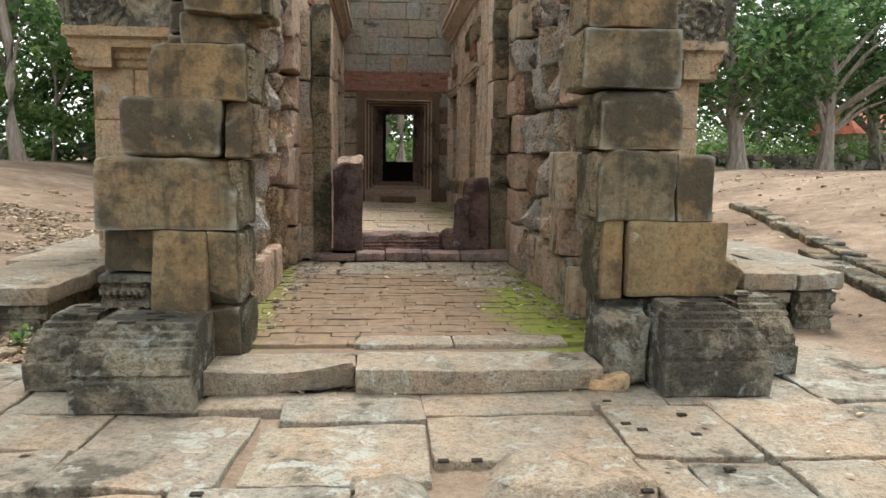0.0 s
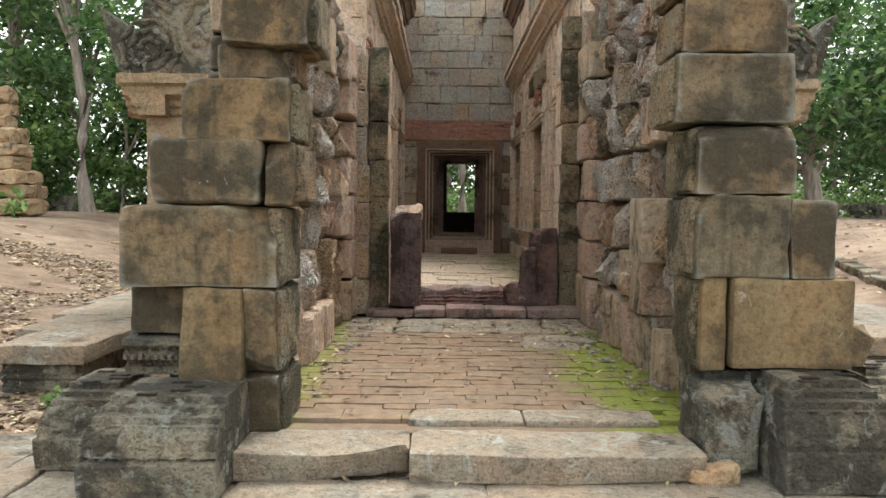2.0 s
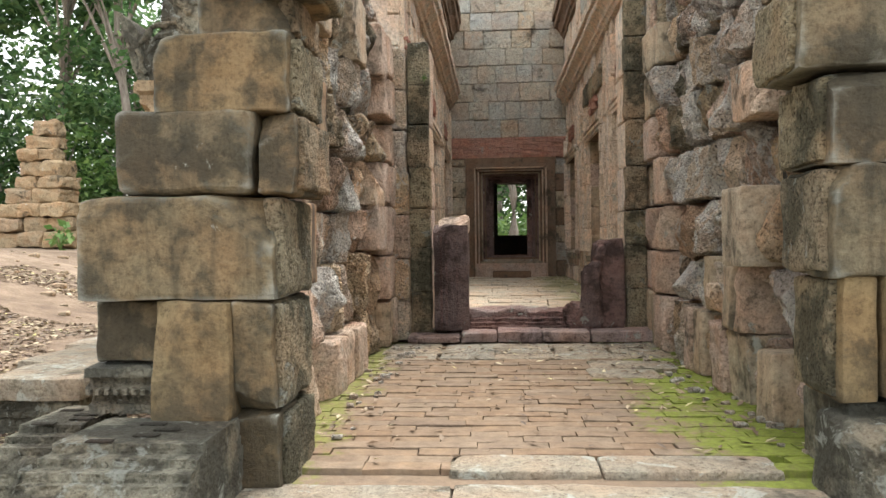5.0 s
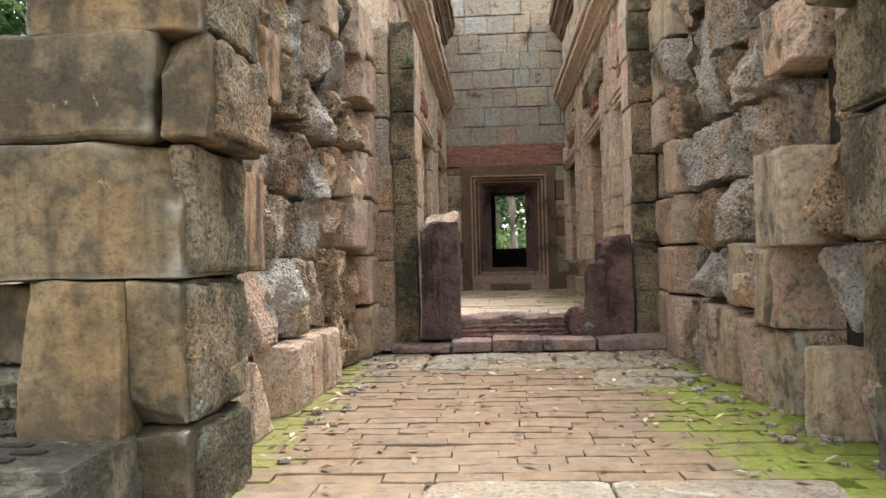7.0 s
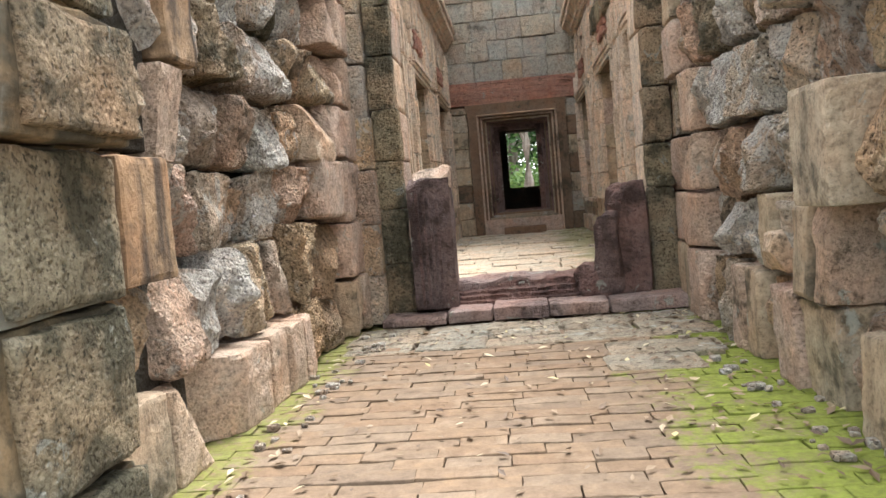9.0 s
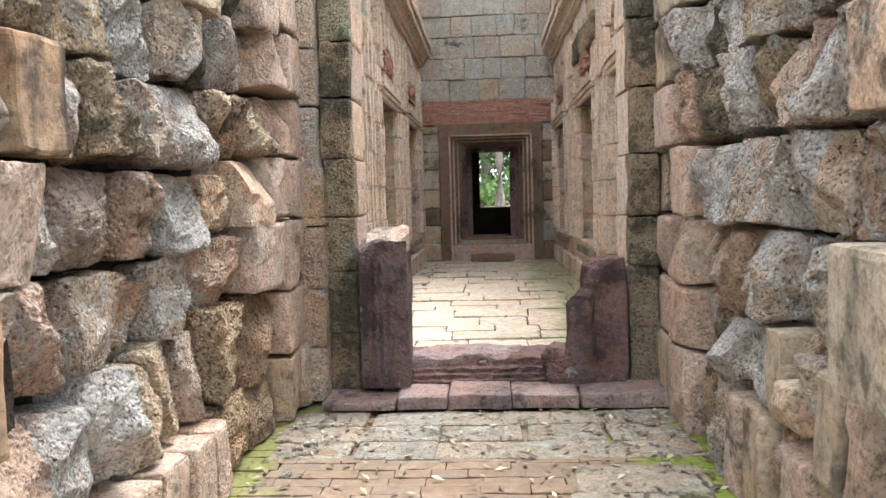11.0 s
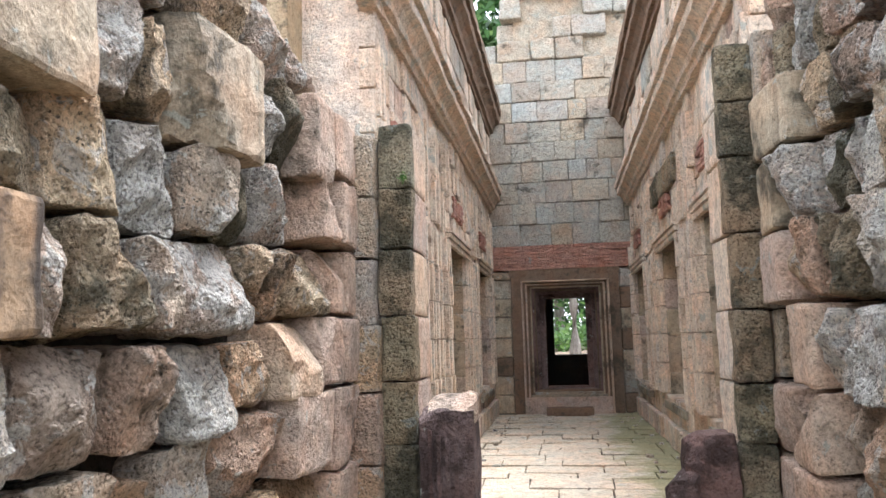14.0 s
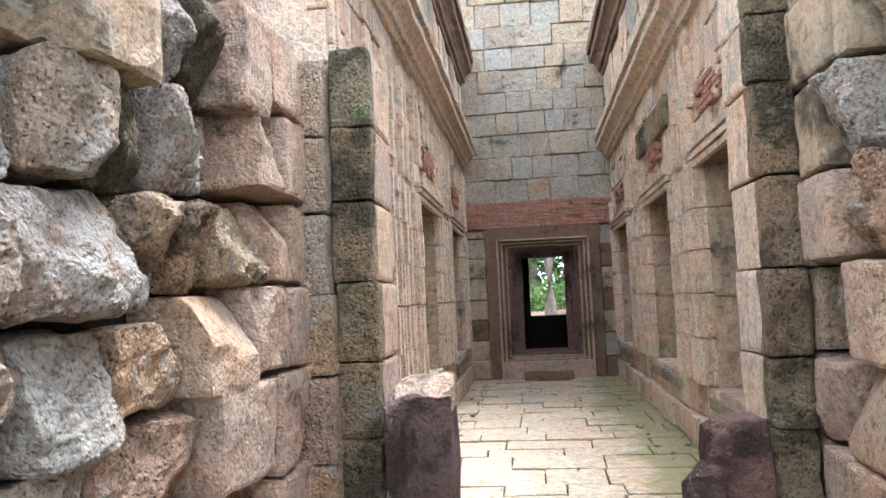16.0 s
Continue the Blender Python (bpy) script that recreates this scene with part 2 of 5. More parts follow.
def ground_material():
    m, nt, bsdf = nodes_of("dusty_earth")
    geo = nt.nodes.new("ShaderNodeNewGeometry")
    co = geo.outputs["Position"]
    big = tex_noise(nt, co, 0.35, 4, 0.6, 0.5)
    mid = tex_noise(nt, co, 3.0, 6, 0.7)
    fine = tex_noise(nt, co, 35, 6, 0.75)
    col = ramp(nt, math_node(nt, "ADD", math_node(nt, "MULTIPLY", big, 0.6), math_node(nt, "MULTIPLY", mid, 0.4)),
               [(0.36, (0.1, 0.07, 0.048)), (0.48, (0.195, 0.146, 0.1)), (0.62, (0.32, 0.255, 0.185))])
    col = mixc(nt, 0.8, col, ramp(nt, fine, [(0.3, (0.6, 0.58, 0.56)), (0.6, (1.15, 1.13, 1.1))]), "MULTIPLY")
    nt.links.new(col, bsdf.inputs["Base Color"])
    bsdf.inputs["Roughness"].default_value = 1.0
    relief(nt, bsdf, math_node(nt, "ADD", mid, math_node(nt, "MULTIPLY", fine, 0.5)), 0.8, 0.06)
    return m


M_GROUND = ground_material()


def leaf_material(name, stops, trans=0.25):
    m, nt, bsdf = nodes_of(name)
    geo = nt.nodes.new("ShaderNodeNewGeometry")
    col = ramp(nt, geo.outputs["Random Per Island"], stops)
    tone = ramp(nt, tex_noise(nt, geo.outputs["Position"], 0.5, 3, 0.5), [(0.3, (0.6, 0.65, 0.6)), (0.7, (1.3, 1.25, 1.1))])
    col = mixc(nt, 1.0, col, tone, "MULTIPLY")
    nt.links.new(col, bsdf.inputs["Base Color"])
    bsdf.inputs["Roughness"].default_value = 0.6
    tr = nt.nodes.new("ShaderNodeBsdfTranslucent")
    nt.links.new(col, tr.inputs[0])
    mx = nt.nodes.new("ShaderNodeMixShader")
    mx.inputs[0].default_value = trans
    nt.links.new(bsdf.outputs[0], mx.inputs[1])
    nt.links.new(tr.outputs[0], mx.inputs[2])
    nt.links.new(mx.outputs[0], nt.nodes["Material Output"].inputs[0])
    return m


M_LEAF = leaf_material("forest_leaves", [(0, (0.035, 0.085, 0.03)), (0.5, (0.068, 0.152, 0.055)), (0.85, (0.115, 0.215, 0.08)), (1, (0.19, 0.29, 0.11))], 0.45)
M_LEAF_LIGHT = leaf_material("bright_shrub_leaves", [(0, (0.08, 0.17, 0.045)), (0.5, (0.14, 0.26, 0.08)), (1, (0.22, 0.34, 0.12))], 0.35)
M_LITTER = leaf_material("dry_fallen_leaves", [(0, (0.075, 0.045, 0.027)), (0.4, (0.15, 0.1, 0.06)), (0.75, (0.27, 0.2, 0.135)), (0.95, (0.54, 0.48, 0.35)), (1, (0.52, 0.47, 0.15))], 0.1)


def bark_material():
    m, nt, bsdf = nodes_of("pale_bark")
    co = nt.nodes.new("ShaderNodeNewGeometry").outputs["Position"]
    mp = nt.nodes.new("ShaderNodeMapping")
    mp.inputs["Scale"].default_value = (6, 6, 1.2)
    nt.links.new(co, mp.inputs[0])
    n1 = tex_noise(nt, mp.outputs[0], 1.5, 6, 0.7)
    nt.links.new(ramp(nt, n1, [(0.3, (0.12, 0.10, 0.08)), (0.55, (0.27, 0.24, 0.2)), (0.75, (0.38, 0.36, 0.31))]), bsdf.inputs["Base Color"])
    bsdf.inputs["Roughness"].default_value = 0.9
    relief(nt, bsdf, n1, 0.6, 0.05)
    return m


M_BARK = bark_material()


def plain_material(name, col, rough=0.8):
    m, nt, bsdf = nodes_of(name)
    co = nt.nodes.new("ShaderNodeNewGeometry").outputs["Position"]
    n1 = tex_noise(nt, co, 3, 5, 0.6)
    nt.links.new(mixc(nt, 1.0, col, ramp(nt, n1, [(0.3, (0.75, 0.75, 0.75)), (0.7, (1.2, 1.2, 1.2))]), "MULTIPLY"), bsdf.inputs["Base Color"])
    bsdf.inputs["Roughness"].default_value = rough
    return m


M_ROOF = plain_material("red_roof_tile", (0.42, 0.12, 0.06))
M_PLASTER = plain_material("pale_plaster", (0.6, 0.56, 0.48))


# ---------------- mesh helpers ----------------
def mesh_of(name, verts, faces, mat):
    me = bpy.data.meshes.new(name)
    me.from_pydata([tuple(v) for v in verts], [], faces)
    me.materials.append(mat)
    me.update()
    return me


def part(name, me, parent=None, label="", loc=None):
    ob = new(name, me)
    if parent:
        ob.parent = parent
    if loc is not None:
        ob.location = loc
    if label:
        ob["label"] = label
    return ob


def unit_grid(cuts):
    """A cube's surface as a grid with the given positions along each edge."""
    n = len(cuts)
    index, verts, faces = {}, [], []

    def vid(p):
        k = tuple(round(c, 5) for c in p)
        if k not in index:
            index[k] = len(verts)
            verts.append(p)
        return index[k]
    for ax in range(3):
        for s in (-1, 1):
            for i in range(n - 1):
                for j in range(n - 1):
                    quad = []
                    for a, b in ((i, j), (i + 1, j), (i + 1, j + 1), (i, j + 1)):
                        p = [0, 0, 0]
                        p[ax], p[(ax + 1) % 3], p[(ax + 2) % 3] = s, cuts[a], cuts[b]
                        quad.append(vid(p))
                    faces.append(quad if s > 0 else quad[::-1])
    return np.array(verts, float), faces


GRID_FINE = unit_grid([-1, -0.88, -0.62, -0.32, 0, 0.32, 0.62, 0.88, 1])
GRID_CRAG = unit_grid([-1, -0.94, -0.8, -0.63, -0.46, -0.3, -0.15, 0, 0.15, 0.3, 0.46, 0.63, 0.8, 0.94, 1])
GRID_MID = unit_grid([-1, -0.86, -0.4, 0.1, 0.5, 0.86, 1])
GRID_LOW = unit_grid([-1, -0.9, 0.9, 1])


def rock(size, grid, rnd, bevel=0.02, warp=0.01, cuts=0, depth=0.06, toward=None, freq=3.0, tilt=0.9):
    """Block of that size about its centre: rounded arrises, uneven faces and flat broken facets towards `toward`."""
    half = np.array(size) / 2
    p = grid[0] * half
    r = min(bevel, half.min() * 0.6)
    inner = np.clip(p, -(half - r), half - r)
    d = p - inner
    ln = np.linalg.norm(d, axis=1, keepdims=True)
    p = np.where(ln > 1e-9, inner + d / np.maximum(ln, 1e-9) * r, p)
    off = Vector((rnd.uniform(-50, 50), rnd.uniform(-50, 50), rnd.uniform(-50, 50)))
    disp = np.array([noise.noise_vector(Vector(v) * freq + off) + 0.5 * noise.noise_vector(Vector(v) * freq * 2.7 + off) for v in p])
    p = p + disp * warp
    if toward is not None:
        t = np.array(toward, float)
        reach = float((np.abs(t) * half).sum())
        side = sorted(range(3), key=lambda a: abs(t[a]))[:2]
        for _ in range(cuts):
            n = t.copy()
            n[side[0]] += rnd.uniform(-tilt, tilt)
            n[side[1]] += rnd.uniform(-tilt, tilt)
            n = n / np.linalg.norm(n)
            far = float((np.abs(n) * half).sum())
            c = far - rnd.uniform(0.3, 1.0) * (far - reach * 0.72) - depth * 0.2
            over = np.maximum(0, p @ n - c)
            p = p - np.outer(over, n)
        if cuts:
            crag = np.array([noise.ridged_multi_fractal(Vector(v) * 5 + off, 0.9, 2.1, 4, 1.0, 2.0) - 1.1 for v in p])
            facing = np.clip((p @ t) / max(reach, 1e-6) * 1.3, 0, 1)
            p = p + np.outer(crag * facing * depth * 0.22, t)
            p = p + np.array([noise.noise_vector(Vector(v) * 14 + off) for v in p]) * depth * 0.07
    return p


def stone(name, centre, size, mat, parent, rnd, grid=GRID_MID, turn=(0, 0, 0), label="", **kw):
    me = mesh_of(name, rock(size, grid, rnd, **kw), grid[1], mat)
    ob = part(name, me, parent, label, centre)
    ob.rotation_euler = [radians(a) for a in turn]
    return ob


def box_mesh(name, lo, hi, mat):
    v = [(x, y, z) for x in (lo[0], hi[0]) for y in (lo[1], hi[1]) for z in (lo[2], hi[2])]
    f = [(0, 1, 3, 2), (4, 6, 7, 5), (0, 4, 5, 1), (2, 3, 7, 6), (0, 2, 6, 4), (1, 5, 7, 3)]
    return mesh_of(name, v, f, mat)


def profile_run(name, profile, p0, p1, out, mat, wob=0.004, steps=24):
    """A moulding: (out, up) profile swept along the straight line p0 to p1; `out` is the horizontal way it projects."""
    p0, p1, out = Vector(p0), Vector(p1), Vector(out).normalized()
    verts, faces, n = [], [], len(profile)
    rr = random.Random(len(name) + int(p0.length * 100))
    for i in range(steps + 1):
        c = p0.lerp(p1, i / steps)
        for o, u in profile:
            j = rr.uniform(-wob, wob)
            verts.append(c + out * (o + j) + Vector((0, 0, u + rr.uniform(-wob, wob) * 0.6)))
    for i in range(steps):
        for k in range(n):
            a, b = i * n + k, i * n + (k + 1) % n
            faces.append((a, b, b + n, a + n))
    faces.append(tuple(range(n))[::-1])
    faces.append(tuple(steps * n + k for k in range(n)))
    me = mesh_of(name, verts, faces, mat)
    bm = bmesh.new()
    bm.from_mesh(me)
    bmesh.ops.recalc_face_normals(bm, faces=bm.faces)
    bm.to_mesh(me)
    bm.free()
    return me


def tube(points, radii, sides=8):
    verts, faces = [], []
    for i, (p, rad) in enumerate(zip(points, radii)):
        a = points[min(i + 1, len(points) - 1)] - points[max(i - 1, 0)]
        q = a.to_track_quat("Z", "Y")
        for k in range(sides):
            t = k / sides * 2 * math.pi
            verts.append(p + q @ Vector((math.cos(t) * rad, math.sin(t) * rad, 0)))
    for i in range(len(points) - 1):
        for k in range(sides):
            faces.append((i * sides + k, i * sides + (k + 1) % sides, (i + 1) * sides + (k + 1) % sides, (i + 1) * sides + k))
    return verts, faces


def structure(name, me, label, category):
    return tagged(new(name, me), label, category, kind="structure")


def thing(name, label, category, group="", loc=(0, 0, 0)):
    ob = new(name)
    ob.location = loc
    return tagged(ob, label, category, group)


# ---------------- ground ----------------
PAVE_Z, FLOOR_Z, INNER_Z = -0.17, 0.0, 0.14


def ground_height(x, y):
    d = max(abs(x) - 3.4, y - 22.5, 0)
    s = min(1, d / 10.0)
    h = -0.36 + 1.35 * s * s * (3 - 2 * s)
    h += 0.10 * noise.noise(Vector((x * 0.35, y * 0.35, 0))) * min(1, d) + 0.035 * noise.noise(Vector((x * 1.7, y * 1.7, 4))) * min(1, d * 2)
    return h


def build_ground():
    xs = sorted(set([-400, -200, -100, -60, -40] + [i * 0.5 - 26 for i in range(105)] + [40, 60, 100, 200, 400]))
    ys = sorted(set([-400, -200, -60, -25, -12] + [i * 0.5 - 8 for i in range(85)] + [38, 45, 60, 100, 200, 400]))
    verts = [(x, y, ground_height(x, y)) for y in ys for x in xs]
    w = len(xs)
    faces = [(j * w + i, j * w + i + 1, (j + 1) * w + i + 1, (j + 1) * w + i) for j in range(len(ys) - 1) for i in range(w - 1)]
    me = mesh_of("ground", verts, faces, M_GROUND)
    for p in me.polygons:
        p.use_smooth = True
    structure("ground", me, "dusty reddish earth with trodden paths and leaf litter", "ground")


build_ground()

# ---------------- porch walls ----------------

def left_x(y):
    return -1.375 + 0.012 * y


def right_x(y):
    return 1.235 + 0.014 * y


# kinds of wall stone: material, broken or dressed, usual stand-out from the face
KIND = {
    "g": (M_ROUGH, True, 0.01), "w": (M_WARM, True, 0.01), "a": (M_ALGAE, True, 0.015), "p": (M_PITTED, True, 0.02),
    "d": (M_WARM, True, -0.13), "r": (M_REDSTONE, False, 0.03), "s": (M_SMOOTH, False, 0.02), "x": (M_STAIN, False, 0.03),
    "b": (M_FRONT, False, 0.03),
}


def porch_core(side, face_x, y0, y1, top):
    """Core of a stripped wall, near black for the shade between stones; the courses stand before it."""
    out = -side
    name = "wall_porch_west" if side < 0 else "wall_porch_east"
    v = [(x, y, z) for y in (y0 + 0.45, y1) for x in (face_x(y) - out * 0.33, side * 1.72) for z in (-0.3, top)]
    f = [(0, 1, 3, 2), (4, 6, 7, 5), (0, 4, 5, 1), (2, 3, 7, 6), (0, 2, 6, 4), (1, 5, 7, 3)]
    return structure(name, mesh_of(name, v, f, M_CORE_SHADE), "ruined temple porch wall of broken weathered sandstone blocks", "wall")


def course(wall, side, face_x, z0, z1, stones, seed):
    """One course of the stripped wall: (from, to, kind) along y, with its own bottom and top where it breaks the course."""
    r = random.Random(seed)
    out = -side
    row = []
    for ya, yb, kind, *own in stones:
        # the east wall is shattered into narrower shards
        if side > 0 and KIND[kind][1] and yb - ya > 0.36:
            ym = ya + (yb - ya) * r.uniform(0.4, 0.6)
            row += [(ya, ym, kind, *own), (ym, yb, r.choice(["w", "g", kind]), *own)]
        else:
            row.append((ya, yb, kind, *own))
    for ya, yb, kind, *own in row:
        mat, broken, proud = KIND[kind]
        za, zb = own if own else (z0, z1)
        proud += r.uniform(-0.035, 0.035) if broken else r.uniform(-0.012, 0.012)
        dep, gap = 0.4, r.uniform(0.028, 0.05)
        if side > 0 and broken:
            proud, gap = proud + r.uniform(-0.06, 0.05), r.uniform(0.025, 0.06)
        yc, zc = (ya + yb) / 2, (za + zb) / 2
        if broken:
            big = min(yb - ya, zb - za)
            stone("stone", (face_x(yc) + out * (proud - dep / 2), yc, zc), (dep, yb - ya - gap, zb - za - gap * 0.7), mat, wall, r, GRID_CRAG,
                  turn=(r.uniform(-4, 4), r.uniform(-6, 6), r.uniform(-7, 7)), bevel=min(0.05, big * 0.14), warp=0.034 if kind == "p" else 0.024, cuts=r.choice([3, 3, 4, 5]), depth=0.17, toward=(out, 0, 0), freq=8.0 if kind == "p" else 3.6, tilt=0.7)
        else:
            stone("stone", (face_x(yc) + out * (proud - dep / 2), yc, zc), (dep, yb - ya - 0.018, zb - za - 0.016), mat, wall, r, GRID_FINE,
                  turn=(r.uniform(-0.6, 0.6), r.uniform(-1.5, 1.5), r.uniform(-2, 2)), bevel=0.02, warp=0.016, cuts=r.choice([0, 1, 1]), depth=0.05, toward=(out, 0, 0), freq=4)


def loose_course(ya, yb, seed, kinds, lo=0.22, hi=0.45):
    """Stones of uneven length filling a stretch of a course."""
    r, row = random.Random(seed), []
    while ya < yb - 0.02:
        w = r.uniform(lo, hi)
        w = yb - ya if yb - ya - w < lo * 0.6 else w
        row.append((ya, ya + w, r.choice(kinds)))
        ya += w
    return row


WALL_W = porch_core(-1, left_x, 0.15, 4.85, 3.3)
for z0, z1, row in (
    (-0.02, 0.385, [(0.45, 0.72, "s"), (0.74, 1.14, "s"), (1.14, 1.5, "r"), (1.51, 2.24, "r"), (2.26, 2.56, "r"), (2.56, 2.85, "r"), (2.86, 3.1, "r"), (4.27, 4.58, "s", -0.02, 0.45), (4.58, 4.85, "r", -0.02, 0.46)]),
    (0.39, 0.85, [(0.5, 0.87, "g"), (0.87, 1.2, "w", 0.39, 0.80), (1.2, 1.55, "w", 0.39, 0.86), (1.55, 1.92, "g", 0.39, 0.82), (1.92, 2.19, "g", 0.42, 0.88), (2.19, 2.42, "g"), (2.43, 2.78, "w", 0.4, 0.88), (2.78, 3.1, "w", 0.4, 0.86), (3.11, 3.7, "p", 0.42, 0.95), (3.7, 4.26, "p", 0.36, 0.92), (3.11, 3.6, "p", 0.0, 0.42), (3.6, 4.26, "p", 0.0, 0.36), (4.27, 4.85, "r", 0.46, 0.9)]),
    (0.86, 1.26, [(0.6, 0.82, "g"), (1.25, 1.45, "w"), (1.46, 1.86, "w", 0.86, 1.28), (1.87, 2.28, "g"), (2.28, 2.6, "d", 0.87, 1.2), (2.6, 3.03, "g", 0.88, 1.27), (3.04, 3.66, "w", 0.9, 1.33), (3.68, 4.3, "r", 0.95, 1.39), (4.3, 4.86, "r", 0.9, 1.39)]),
    (1.27, 1.67, [(0.5, 0.8, "b"), (0.8, 1.12, "g"), (1.14, 1.31, "g"), (1.32, 1.6, "r"), (1.61, 1.77, "g"), (1.78, 2.22, "g"), (2.25, 2.66, "w"), (2.66, 3.06, "g"), (3.07, 3.58, "w", 1.35, 1.67), (3.59, 4.1, "r", 1.36, 1.77), (4.1, 4.5, "r", 1.4, 1.81), (4.5, 4.87, "r", 1.4, 1.81)]),
    (1.68, 2.07, [(0.5, 0.85, "b"), (0.85, 1.2, "g"), (1.21, 1.4, "g"), (1.41, 1.72, "x"), (1.73, 1.91, "g"), (1.92, 2.35, "a"), (2.36, 2.56, "g"), (2.57, 3.16, "g", 1.68, 2.1), (3.17, 3.56, "w", 1.9, 2.12), (3.05, 3.4, "d", 1.68, 1.9), (3.57, 3.8, "w", 1.77, 2.14), (3.8, 4.33, "w", 1.79, 2.18), (4.34, 4.6, "r", 1.82, 2.24), (4.6, 4.87, "r", 1.82, 2.24)]),
    (2.08, 2.49, [(0.55, 1.38, "b", 2.08, 2.3), (1.39, 1.83, "a", 2.07, 2.34), (1.83, 2.23, "w"), (2.23, 2.67, "g"), (2.68, 3.02, "g", 2.1, 2.47), (3.03, 3.37, "a", 2.11, 2.51), (3.38, 3.75, "g", 2.15, 2.56), (3.76, 4.13, "d", 2.22, 2.56), (4.14, 4.5, "r", 2.25, 2.68), (4.5, 4.9, "r", 2.25, 2.68)]),
    (2.5, 2.93, [(0.55, 1.3, "s", 2.32, 2.74), (1.31, 1.95, "s", 2.4, 2.78), (1.97, 2.29, "g"), (2.3, 2.57, "w", 2.5, 2.88), (2.58, 3.28, "s", 2.47, 3.0), (3.29, 3.62, "g", 2.57, 2.94), (3.63, 4.0, "a", 2.6, 3.1), (4.0, 4.35, "r", 2.6, 3.1), (4.36, 4.88, "r", 2.69, 3.09)]),
    (2.93, 3.34, [(0.6, 1.1, "w", 2.76, 3.12), (1.1, 1.6, "g", 2.8, 3.15), (1.6, 2.0, "w", 2.8, 3.2), (2.02, 2.5, "g"), (2.51, 3.31, "p", 3.0, 3.33), (3.32, 3.84, "w", 3.0, 3.4), (3.85, 4.18, "g", 3.12, 3.4)]),
    (3.34, 3.72, [(0.6, 1.2, "g", 3.14, 3.5), (1.2, 1.75, "w", 3.18, 3.6), (1.75, 2.3, "g"), (2.3, 2.75, "w"), (2.75, 3.2, "g"), (3.2, 3.7, "w")]),
    (3.72, 4.1, [(1.8, 2.3, "g"), (2.3, 2.9, "w"), (2.9, 3.4, "g")]),
):
    course(WALL_W, -1, left_x, z0, z1, row, int(z0 * 100) + 11)

WALL_E = porch_core(1, right_x, 0.15, 4.85, 3.7)
